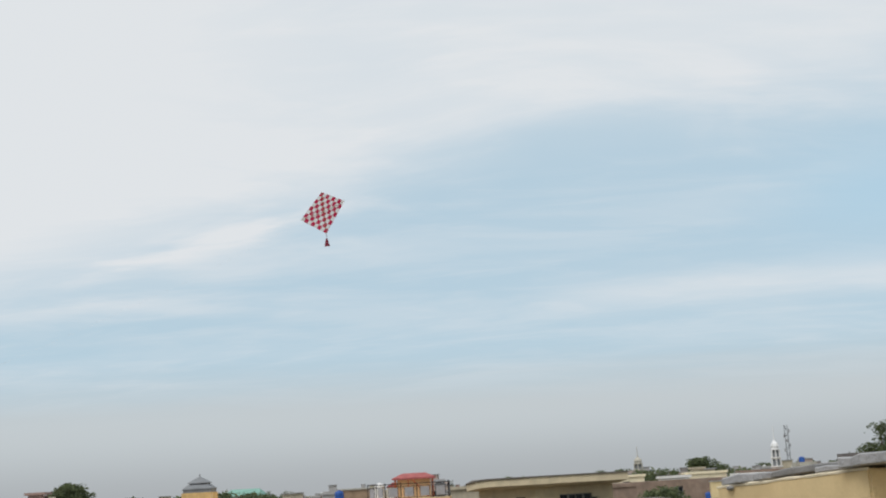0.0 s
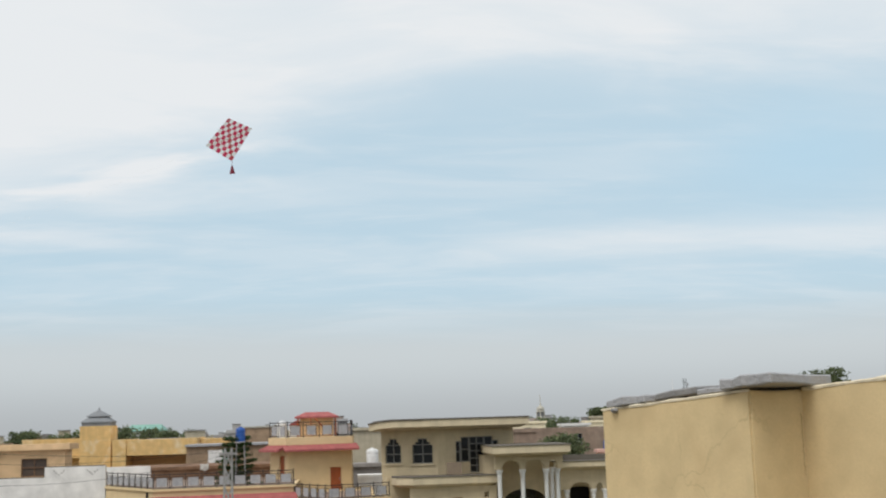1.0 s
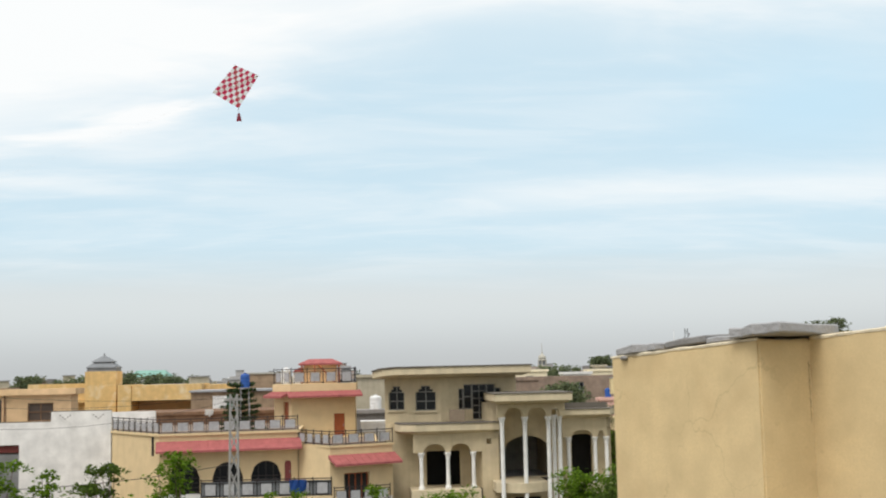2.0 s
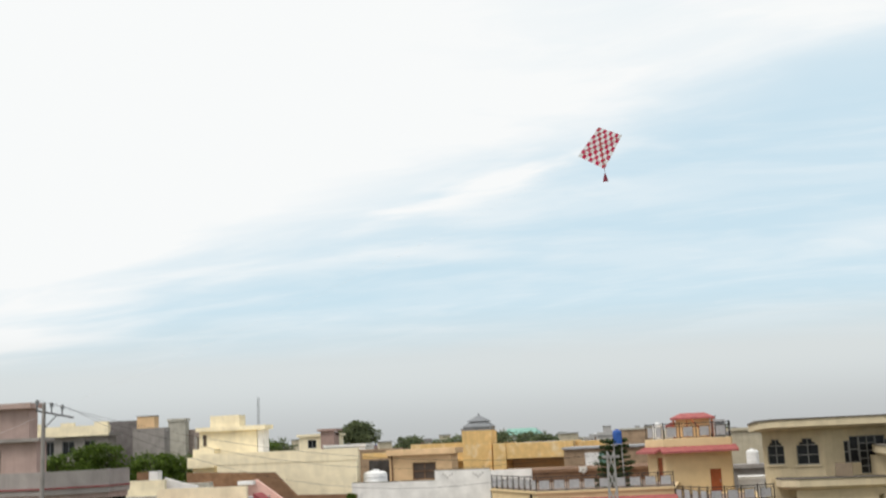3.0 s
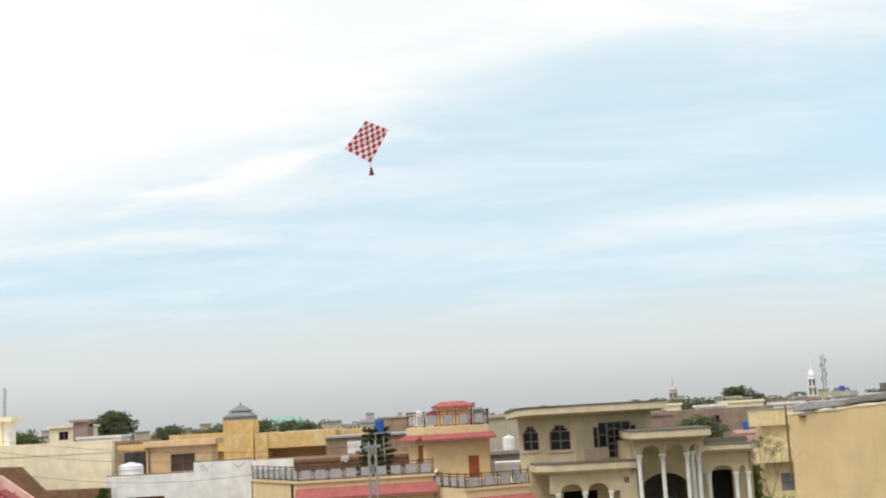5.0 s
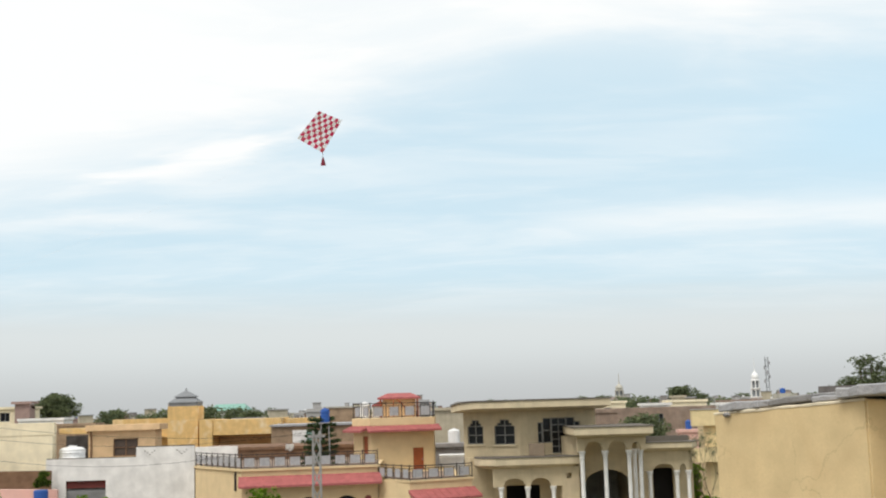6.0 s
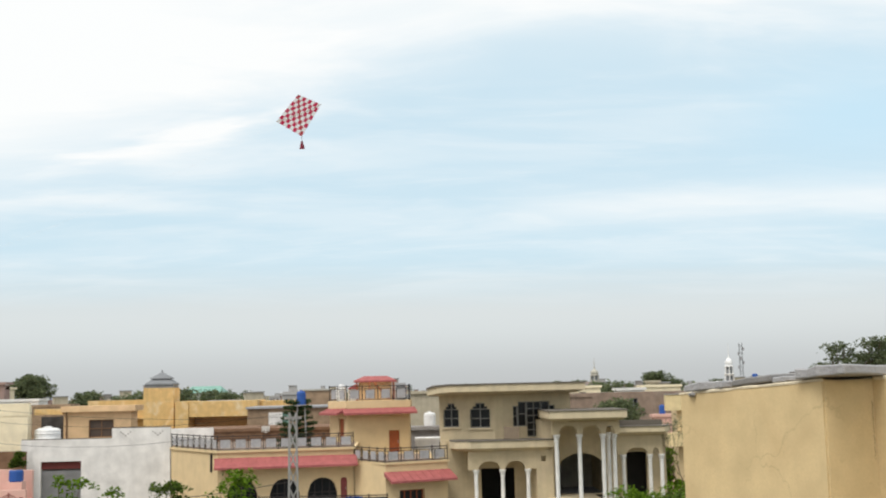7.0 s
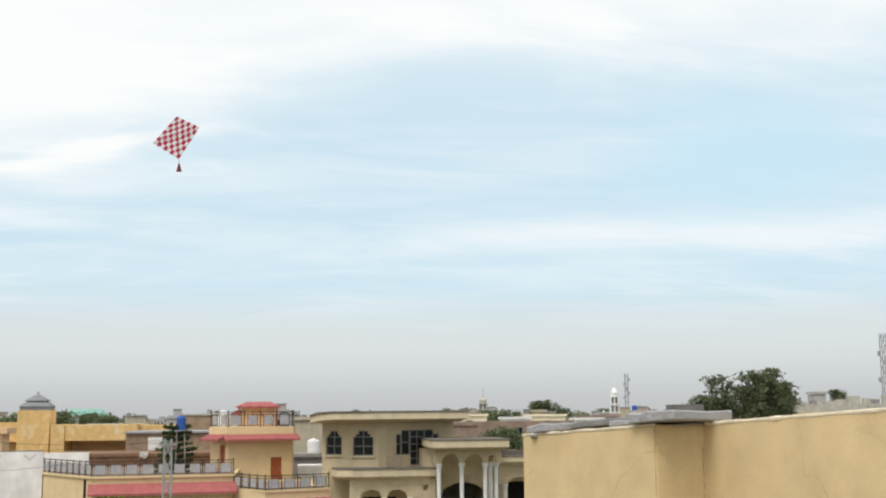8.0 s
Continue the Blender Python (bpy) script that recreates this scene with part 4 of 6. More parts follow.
def pagoda_house():
    h = empty("house", (-20, 105, 0), "ochre house with a stair tower under a two-tiered grey cap", "house")
    part("stair_tower", box(B(), -22.36, -19.8, 100, 102.7, 0, 11.13), OCHRE, h, "weathered ochre stair tower with flaking paint")
    cap = None
    for r0, r1, z0, z1 in ((1.18, 1.18, 11.13, 11.4), (1.24, 1.22, 11.4, 11.5), (1.22, 0.82, 11.5, 11.81), (0.73, 0.73, 11.81, 11.9), (0.89, 0.87, 11.9, 11.97), (0.87, 0.11, 11.97, 12.45), (0.064, 0.036, 12.44, 12.68)):
        sq = lambda r: [(-21.05 - r, 101.3 - r), (-21.05 + r, 101.3 - r), (-21.05 + r, 101.3 + r), (-21.05 - r, 101.3 + r)]
        tier = part("roof" if cap is None else "roof_tier", prism(B(), sq(r0), z0, z1, sq(r1)), GREYROOF, cap or h, "grey two-tiered pagoda-like cap" if cap is None else "")
        cap = cap or tier
    part("wall", box(B(), -27.5, -8.5, 104.5, 109.9, 0, 9.3), OCHRE, h)
    part("pier", box(B(), -19.45, -18.35, 98.9, 104.5, 0, 9.95), OCHRE, h, "paler flaking pier beside the stair tower")
    part("eave", box(B(), -18.33, -13.24, 99.0, 104.5, 8.62, 9.9), OCHRE, h, "deep ochre roof band")
    part("pier", box(B(), -13.22, -12.55, 98.95, 104.5, 0, 9.93), OCHRE, h)
    part("eave", box(B(), -12.55, -8.0, 101.0, 104.5, 8.3, 9.83), OCHRE, h, "ochre roof band set back")
    part("wall", box(B(), -18.3, -8.4, 102.0, 104.4, 0, 8.6), ORANGE, h)
    part("parapet", box(B(), -28, -22.4, 103.6, 104.4, 8.6, 10.15), OCHRE, h)
    part("roof", box(B(), -27.5, -22.4, 103.4, 110, 8.5, 8.65), OCHRE, h)


white_house()
hut()
brown_roofs()
pagoda_house()


# ---- pink house and the pale house behind it ----
def pink_house():
    h = empty("house", (-23, 54, 0), "pink two-storey house with a red tiled eave and patterned terrace wall", "house")
    a, b = (-27.4, 52.8), (-22.1, 52.8)
    part("wall", facade(B(), a, b, 0, 8.0, 0.3, [(0.9, 2.45, 6.55, 7.3, 0)]), PINK, h)
    window(h, a, b, 0.9, 2.45, 6.55, 7.3, 0, (3, 0), PINK_DARK, 0.12, CURTAIN)
    for s0, s1, z0, z1 in ((0.8, 2.55, 7.3, 7.4), (0.8, 2.55, 6.45, 6.55), (0.8, 0.9, 6.55, 7.3), (2.45, 2.55, 6.55, 7.3)):
        part("window_surround", slab_on(B(), a, b, s0, s1, z0, z1, -0.02, 0.06), PINK_DARK, h)
    part("wall", box(B(), -27.35, -22.4, 53.1, 55.4, 0, 7.95), PINK, h)
    part("wall", facade(B(), b, (-22.1, 55.0), 0, 8.0, 0.25, [(0.2, 0.55, 6.75, 7.5, 0)]), PINK, h)
    awning(h, (-27.55, 52.75), (-21.85, 52.75), 7.7, 8.06, 0.6, 0.05, "dark red tiled eave", EAVE)
    awning(h, (-22.25, 53.0), (-22.25, 53.9), 7.72, 8.32, 0.75, 0.05, "dark red tiled eave", EAVE)
    part("parapet", facade(B(), (-27.3, 53.0), (-22.6, 53.0), 8.0, 8.68, 0.2), LEMON, h, "cream roof parapet")
    part("roof", box(B(), -27.4, -22.2, 53.1, 55.4, 8.0, 8.12), CONCRETE, h)
    part("coping", box(B(), -23.75, -22.95, 54.6, 55.35, 8.68, 8.86), WHITE_PAINT, h, "short white coping")
    part("stair_wall", upright(B(), [(-23.6, 4.0), (-17.4, 4.0), (-17.4, 7.2), (-20.7, 7.3), (-22.95, 8.92), (-23.6, 8.4)], 55.0, 55.25), PINK, h, "pink wall sloping down beside the stairs")
    part("ledge", box(B(), -22.0, -19.0, 53.6, 54.9, 6.0, 6.55), GREYWALL, h, "grey cement ledge")
    # terrace with patterned wall
    t0, t1 = (-26.97, 51.6), (-16.6, 51.6)
    part("terrace", box(B(), -26.9, -16.6, 51.81, 55.3, 5.0, 5.35), PINK, h)
    part("terrace_wall", facade(B(), t0, t1, 0, 6.56, 0.2, [(0.82, 3.6, 2.2, 5.1, 0), (3.95, 4.4, 5.05, 5.3, 0)]), PINK, h, "pink terrace wall with dark red lines")
    part("terrace_wall", facade(B(), (-28.1, 53.4), (-26.98, 51.62), 0, 6.5, 0.2), PINK, h, "pink terrace wall with dark red lines")
    # shade below the terrace, painted as a solid near-black block
    part("wall", box(B(), -26.9, -16.7, 52.4, 55.2, 0, 5.0), DARK, h, "near-black block standing in for shaded rooms")
    part("beam", box(B(), -26.2, -23.4, 51.2, 51.58, 5.1, 5.34), PINK_DARK, h)
    y = 51.58
    for i in range(10):
        c = -26.9 + i * 1.065
        upr = part("line_ornament", box(B(), c - 0.022, c + 0.022, y - 0.03, y + 0.015, 5.72, 6.46), FADED, h, "faded red lines in relief")
        for sx in (-1, 1):
            for za, zb in ((6.40, 6.17), (5.78, 6.03)):
                if c + sx * 0.42 > -26.95:
                    part("line", tube(B(), (c + sx * 0.02, y - 0.005, za), (c + sx * 0.43, y - 0.005, zb), 0.016, n=4), FADED, upr)
        part("pierced_block", box(B(), c + 0.46, c + 0.61, y - 0.03, y + 0.015, 5.97, 6.25), PINK_DARK, h)


def balcony_house():
    """Small cream house in the gap beside the pink one, with an open balcony and a broken roof edge."""
    h = empty("house", (-33.5, 63, 0), "cream house with a whitewashed balcony and weathered roof edge", "house")
    a, b = (-36.5, 62.0), (-31.6, 62.0)
    part("wall", facade(B(), a, b, 0, 7.9, 0.25, [(3.5, 4.25, 7.16, 7.64, 0)]), LEMON, h)
    # solid brown block; the dimness of the rooms is only its colour
    part("wall", box(B(), -36.4, -31.7, 62.5, 66, 0, 7.9), BROWN, h, "brown block standing in for dim rooms")
    part("ledge", box(B(), -36.6, -31.4, 61.5, 62.4, 7.9, 8.02), RENDER, h, "grey weathered ledge")
    part("parapet", box(B(), -36.5, -31.5, 62.1, 62.35, 8.02, 8.9), LEMON, h)
    part("shed", box(B(), -33.5, -32.52, 62.6, 63.6, 7.9, 9.36), BROWN, h, "brown brick roof shed")
    part("pier", box(B(), -32.5, -31.95, 62.15, 62.7, 8.9, 9.4), LIME, h, "whitewashed corner pier")
    part("balcony", box(B(), -36.4, -32.3, 61.0, 61.95, 6.12, 6.24), RENDER, h, "weathered balcony floor")
    part("balcony_wall", box(B(), -36.4, -32.3, 61.0, 61.15, 6.24, 7.1), LIME, h, "stained whitewashed balcony wall")
    part("parapet", upright(B(), [(-31.95, 7.9), (-29.9, 7.9), (-29.9, 8.45), (-31.0, 8.72), (-31.95, 9.0)], 63.0, 63.2), LIME, h, "sloping whitewashed roof wall")


def pale_house():
    h = empty("house", (-30, 78, 0), "pale lemon house with stepped roof rooms and a long blank wall", "house")
    part("wall", prism(B(), [(-34.0, 74.8), (-24.0, 74.8), (-25.4, 80), (-34, 80)], 0, 9.95), LEMON, h)
    part("parapet", box(B(), -35.6, -23.9, 74.77, 75.1, 9.42, 10.2), LEMON, h)
    part("roof_room", box(B(), -36.8, -32.4, 78.0, 79.4, 0, 11.78), LEMON, h)
    part("roof_room", box(B(), -36.0, -33.75, 78.1, 79.2, 12.08, 12.88), LEMON, h)
    part("ledge", box(B(), -36.95, -31.65, 77.7, 79.3, 11.78, 12.08), LEMON, h)
    part("window", box(B(), -36.5, -36.25, 77.97, 78.05, 10.75, 11.55), BROWNPANE, h, "narrow dusty window")
    part("roof_room", box(B(), -32.38, -31.95, 78.1, 79.2, 0, 11.78), LIME, h)
    part("balcony", box(B(), -37.05, -35.0, 76.5, 79, 9.25, 10.0), LEMON, h)
    part("wall", box(B(), -36.85, -35.2, 77, 79, 0, 10.55), LEMON, h)
    bm = facade(B(), (-37.2, 78.0), (-36.95, 77.95), 10.3, 11.5, 0.2)
    part("pillar", bm, GREYWALL, h)
    # bare brown roof edge in front
    h = empty("outbuilding", (-29, 70, 0), "low building with a bare brown roof edge and stair wall", "building")
    part("roof_edge", upright(B(), [(-35.2, 5.0), (-23.4, 5.0), (-23.4, 7.27), (-27.5, 7.33), (-29.0, 8.84), (-35.2, 9.04)], 72.6, 72.9), BROWN, h)
    part("wall", box(B(), -34.8, -30.0, 66.5, 72.5, 0, 8.0), LEMON, h)
    part("parapet", box(B(), -35.0, -30.5, 66.0, 66.5, 0, 8.55), RENDER, h)
    part("wall", box(B(), -29.9, -23.5, 68, 72.5, 0, 5.6), GREYWALL, h)


def left_house():
    h = empty("house", (-36, 52, 0), "mauve plastered house with a projecting terrace", "house")
    part("wall", box(B(), -42, -32.1, 49.5, 50.2, 0, 12.8), PINKISH, h)
    part("roof", box(B(), -42.3, -31.8, 49.1, 50.4, 12.8, 13.05), PINKISH, h)
    part("wall", box(B(), -42, -30.6, 47.8, 48.6, 0, 11.2), PINKISH, h)
    part("roof", box(B(), -42.2, -30.3, 47.5, 48.8, 11.2, 11.36), GREYWALL, h)
    part("terrace", prism(B(), [(-42, 46.5), (-29.5, 46.5), (-27.4, 48.5), (-27.4, 50.3), (-42, 50.3)], 8.55, 8.8), PINKISH, h)
    part("terrace_wall", prism(B(), [(-31.6, 46.4), (-29.4, 46.4), (-27.3, 48.4), (-27.3, 50.3), (-27.5, 50.3), (-27.5, 48.5), (-29.5, 46.6), (-31.6, 46.6)], 8.8, 9.82), PALEBAND, h)
    part("trim", prism(B(), [(-31.6, 46.34), (-29.38, 46.34), (-27.24, 48.38), (-27.24, 50.3), (-27.3, 50.3), (-27.3, 48.44), (-29.42, 46.4), (-31.6, 46.4)], 9.05, 9.12), PINK_DARK, h)
    # near-black block paints the shade of the open undercroft
    part("wall", prism(B(), [(-41.5, 49.0), (-28.6, 49.0), (-27.5, 49.9), (-27.5, 50.3), (-41.5, 50.3)], 0, 8.55), DARK, h, "near-black block standing in for the shaded ground storey")
    # dark colour keeps this balcony shaded although the sun reaches it
    part("balcony", prism(B(), [(-31, 47.2), (-26.45, 47.2), (-26.0, 48.0), (-26.0, 48.15), (-31, 48.15)], 6.1, 7.25), SHADE_CEMENT, h, "weathered cement lower balcony")
    part("curtain", box(B(), -27.0, -26.3, 47.9, 48.0, 5.4, 6.09), PINK_DARK, h, "dark red cloth under the balcony")
    for x, y in ((-29.6, 46.9), (-31.4, 46.9)):
        part("pillar", box(B(), x - 0.18, x + 0.18, y - 0.18, y + 0.18, 0, 8.55), PINKISH, h)
    window(h, (-33.2, 47.79), (-32.2, 47.79), 0.2, 0.7, 9.8, 10.8, 0, (1, 1), GREYROOF, -0.06, CURTAIN)


pink_house()
balcony_house()
pale_house()
left_house()


# ---- house beside the near wall ----
def right_house():
    h = empty("house", (22, 86, 0), "yellow house with cream balcony bands", "house")
    a, b = (19.3, 82.5), (27.0, 82.5)
    part("wall", facade(B(), a, b, 0, 8.6, 0.3, [(1.0, 1.9, 4.1, 5.3, 0)]), YELLOW, h)
    window(h, a, b, 1.0, 1.9, 4.1, 5.3, 0, (1, 1), GREYROOF, pane_mat=SHUTTER)
    part("wall", facade(B(), (20.6, 90), a, 0, 8.6, 0.3), CREAM, h)
    part("wall", box(B(), 20.7, 27, 82.9, 90, 0, 8.3), CREAM, h)
    part("parapet", box(B(), 18.42, 27.2, 82.1, 82.6, 8.6, 9.72), YELLOW, h)
    part("coping", box(B(), 18.38, 27.25, 82.05, 82.65, 9.72, 9.77), CONCRETE, h)
    part("balcony", box(B(), 18.32, 27.2, 81.7, 82.4, 6.1, 7.05), YELLOW, h)
    part("roof", box(B(), 20.6, 27.2, 82.6, 90, 8.4, 8.6), CONCRETE, h)
    bm = B()
    tube(bm, (20.82, 81.6, 4.8), (20.82, 81.6, 9.95), 0.07, n=6)
    part("drainpipe", bm, BROWN, h)


right_house()


# ---- trees ----
def leaf_mesh(name, centres, radii, count, size, material, seed, flat=0.7, sprays=0):
    """Crown of many small bent leaves gathered in clumps."""
    rng = np.random.default_rng(seed)
    centres, radii = np.asarray(centres, float), np.asarray(radii, float)
    w = radii ** 2
    pick = rng.choice(len(centres), count, p=w / w.sum())
    dirs = rng.normal(size=(count, 3))
    dirs /= np.linalg.norm(dirs, axis=1)[:, None]
    rad = rng.random(count) ** 0.45
    if sprays:
        # leaves strung along drooping twigs that fan out from each clump
        fan = rng.normal(size=(len(centres), sprays, 3)) + np.array((0, 0, 0.35))
        fan /= np.linalg.norm(fan, axis=2)[..., None]
        dirs = fan[pick, rng.integers(0, sprays, count)]
        rad = 0.15 + 1.5 * rng.random(count)
    pos = centres[pick] + dirs * (radii[pick] * rad)[:, None] * np.array((1, 1, flat))
    if sprays:
        pos += rng.normal(size=(count, 3)) * (radii[pick] * 0.13)[:, None]
        pos[:, 2] -= 0.22 * radii[pick] * rad ** 2
    a = rng.normal(size=(count, 3)) * np.array((1, 1, 0.6))
    a /= np.linalg.norm(a, axis=1)[:, None]
    b = np.cross(a, rng.normal(size=(count, 3)))
    b /= np.linalg.norm(b, axis=1)[:, None]
    s = size * rng.uniform(0.6, 1.35, count)[:, None]
    tip, tail = pos + a * s, pos - a * s
    l, r = pos + b * s * 0.42, pos - b * s * 0.42
    verts = np.stack([tail, l, tip, r], 1).reshape(-1, 3)
    faces = np.arange(count * 4).reshape(-1, 4)
    me = bpy.data.meshes.new(name)
    me.from_pydata(verts.tolist(), [], faces.tolist())
    me.materials.append(material)
    return me


def tree(x, y, top, width, crown_low, leaves, leaf, material, seed, label, clumps=14, clump_r=0.5, name="tree", category="tree", group="", lean=0.0, thick=0.12):
    """Tapered trunk and limbs with leaf clumps at their ends."""
    rnd = random.Random(seed)
    h = empty(name, (x, y, 0), label, category, group)
    if group == "neem trees":
        clumps, clump_r, leaves = int(clumps * 0.55), clump_r * 1.15, int(leaves * 0.7)
    if y < 60:
        leaves, leaf = int(leaves * 1.5), leaf * 0.75
    bm = B()
    fork = crown_low * 0.85 + 0.12 * (top - crown_low)
    tip = Vector((x + lean, y, fork))
    mid = Vector((x + lean * 0.4 + rnd.uniform(-.1, .1), y, fork * 0.5))
    tube(bm, (x, y, 0), mid, thick, thick * 0.8, 7)
    tube(bm, mid, tip, thick * 0.8, thick * 0.62, 7)
    cs, rs = [], []
    for i in range(clumps):
        ang = rnd.uniform(0, 2 * math.pi)
        k = (i + 0.5) / clumps
        z = crown_low + (top - crown_low) * (0.15 + 0.85 * rnd.random() ** 0.8)
        f = (z - crown_low) / (top - crown_low)
        rr = width / 2 * math.sqrt(rnd.random()) * (1.0 - 0.65 * f * f)
        r = clump_r * rnd.uniform(0.6, 1.25)
        c = Vector((x + lean + rr * math.cos(ang), y + rr * math.sin(ang), min(z, top - r * 0.5)))
        elbow = tip.lerp(c, 0.5) + Vector((rnd.uniform(-.15, .15), rnd.uniform(-.15, .15), 0.15 * width / 3))
        tube(bm, tip + Vector((0, 0, -0.1)), elbow, thick * 0.4, thick * 0.25, 5)
        tube(bm, elbow, c, thick * 0.25, thick * 0.08, 5)
        cs.append((c.x - x, c.y - y, c.z))
        rs.append(r)
        for k in (0.3, 0.65):
            e = elbow.lerp(c, k)
            cs.append((e.x - x + rnd.uniform(-.2, .2) * r, e.y - y, e.z - 0.2 * r))
            rs.append(r * rnd.uniform(0.55, 0.8))
        for _ in range(2):
            cs.append((c.x - x + rnd.uniform(-r, r), c.y - y + rnd.uniform(-r, r), c.z + rnd.uniform(-r, r * 0.5)))
            rs.append(r * rnd.uniform(0.35, 0.6))
    part("trunk", bm, BARK, h)
    ob = new("crown", leaf_mesh("crown", cs, rs, leaves, leaf, material, seed, sprays=11 if y < 60 else (16 if y < 110 else 0)))
    ob.parent = h
    tagged(ob, kind="stuff")
    return h


# trees between the houses, crowns reaching up from the street
NEEM = "young neem tree with sparse bright green sprigs"
BUSHY = "dense bushy green tree between the houses"
tree(-19.2, 42, 6.5, 5.4, 2.6, 5200, 0.12, LEAF, 11, BUSHY, 24, 0.75)
tree(-15.0, 40, 7.95, 3.25, 3.6, 4400, 0.10, LEAF, 12, NEEM, 33, 0.31, group="neem trees", lean=0.1)
tree(-13.2, 39, 6.9, 3.0, 3.0, 3000, 0.11, LEAF_DARK, 13, BUSHY, 16, 0.6)
tree(-11.6, 40, 7.9, 2.75, 3.8, 3400, 0.10, LEAF, 14, NEEM, 26, 0.31, group="neem trees")
tree(-10.2, 40.5, 7.45, 2.00, 3.8, 2000, 0.10, LEAF, 15, NEEM, 17, 0.26, group="neem trees")
tree(-8.0, 40, 7.6, 3.12, 3.4, 4200, 0.10, LEAF_DARK, 16, NEEM, 30, 0.34, group="neem trees")
tree(-5.7, 40, 7.9, 2.62, 3.6, 3400, 0.10, LEAF, 17, NEEM, 26, 0.32, group="neem trees")
tree(-9.6, 37, 6.3, 4.0, 2.6, 3000, 0.11, LEAF, 18, BUSHY, 16, 0.6)
tree(-15.8, 36, 5.9, 4.6, 2.4, 3600, 0.11, LEAF, 19, BUSHY, 18, 0.65)
tree(-2.4, 46, 6.0, 3.4, 2.4, 3400, 0.11, LEAF, 20, BUSHY, 16, 0.55)
tree(-5.2, 44, 5.5, 3.0, 2.4, 2600, 0.11, LEAF_DARK, 21, BUSHY, 14, 0.55)
tree(0.8, 50, 5.7, 3.4, 2.2, 2400, 0.11, LEAF, 22, BUSHY, 16, 0.5)
tree(4.2, 53, 5.1, 4.6, 2.0, 3600, 0.11, LEAF, 23, BUSHY, 18, 0.6)
tree(10.0, 52, 6.0, 3.2, 2.2, 4200, 0.11, LEAF, 24, BUSHY, 18, 0.62)
tree(12.6, 53, 6.0, 3.8, 2.2, 4600, 0.11, LEAF, 25, BUSHY, 22, 0.65)
tree(11.3, 50, 5.9, 3.0, 2.2, 3600, 0.11, LEAF_DARK, 28, BUSHY, 18, 0.6)
tree(14.3, 55, 5.8, 3.6, 2.2, 4200, 0.11, LEAF, 29, BUSHY, 20, 0.6)
tree(15.4, 58, 5.4, 4.4, 2.0, 4200, 0.11, LEAF, 26, BUSHY, 18, 0.65)
tree(16.35, 73, 6.5, 1.7, 3.0, 3600, 0.10, LEAF, 27, "slim leafy tree beside the yellow house", 14, 0.35)


def twiggy_tree():
    """Nearly bare tree: many thin forking twigs, few leaves."""
    rnd = random.Random(5)
    h = empty("tree", (16.8, 70, 0), "nearly bare thin tree with a few small leaves", "tree")
    bm = B()
    ends = []

    def grow(p, d, ln, r, depth):
        q = p + d * ln
        tube(bm, p, q, r, r * 0.7, 5)
        if depth == 0:
            ends.append(q)
            return
        for _ in range(rnd.choice((2, 3, 3))):
            nd = (d + Vector((rnd.uniform(-.6, .6), rnd.uniform(-.6, .6), rnd.uniform(-.15, .45)))).normalized()
            grow(q, nd, ln * rnd.uniform(0.55, 0.8), r * 0.65, depth - 1)

    grow(Vector((16.8, 70, 0)), Vector((0.02, 0, 1)), 2.7, 0.036, 5)
    part("trunk", bm, BARK, h)
    ob = new("crown", leaf_mesh("crown", [(e.x - 16.8, e.y - 70, e.z) for e in ends], [0.25] * len(ends), 1900, 0.05, LEAF_FAR, 6))
    ob.parent = h
    tagged(ob, kind="stuff")


twiggy_tree()
for i, (x, y, top, w) in enumerate(((-17.6, 34.5, 6.5, 4.2), (-13.8, 34, 6.8, 4.0), (-10.6, 33.5, 6.9, 4.0), (-7.2, 34.5, 6.9, 4.0), (-4.2, 36, 6.3, 3.6), (-1.0, 38, 6.2, 3.6), (2.2, 42, 5.5, 3.6), (-20.6, 38, 5.9, 3.6), (7.0, 47, 4.9, 4.0), (-12.2, 31.5, 7.1, 3.6), (-8.9, 31.0, 6.9, 3.4), (-5.6, 33.0, 6.6, 3.2), (-7.4, 31.0, 6.75, 3.2), (-5.3, 30.5, 6.7, 3.0))):
    tree(x, y, top, w, 2.6, 6500, 0.105, (LEAF, LEAF, LEAF_DARK)[i % 3], 300 + i, BUSHY, 22, 0.62, group="bushy trees below the roof")


def conifer():
    """Tiered monkey-puzzle tree behind the terrace railing."""
    rnd = random.Random(8)
    x, y = -6.62, 70.9
    h = empty("conifer_tree", (x, y, 0), "dark tiered conifer rising behind the terrace railing", "tree")
    bm = B()
    tube(bm, (x, y, 0), (x, y, 10.1), 0.14, 0.04, 8)
    cs, rs = [], []
    for i in range(11):
        z = 6.5 + i * 0.33
        r = 1.45 * (1 - 0.5 * i / 11) * rnd.uniform(0.75, 1.15)
        for k in range(8):
            a = k * 0.898 + i * 1.3 + rnd.uniform(-.2, .2)
            e = Vector((x + r * math.cos(a), y + r * math.sin(a), z + 0.16))
            tube(bm, (x, y, z), e, 0.03, 0.012, 4)
            for s in (0.25, 0.45, 0.65, 0.82, 0.98):
                cs.append(((e.x - x) * s, (e.y - y) * s, z + (e.z - z) * s))
                rs.append(0.13 + 0.05 * rnd.random())
    part("trunk", bm, BARK, h)
    ob = new("crown", leaf_mesh("crown", cs, rs, 15000, 0.07, LEAF_CONIFER, 9, 0.8))
    ob.parent = h
    tagged(ob, kind="stuff")


conifer()


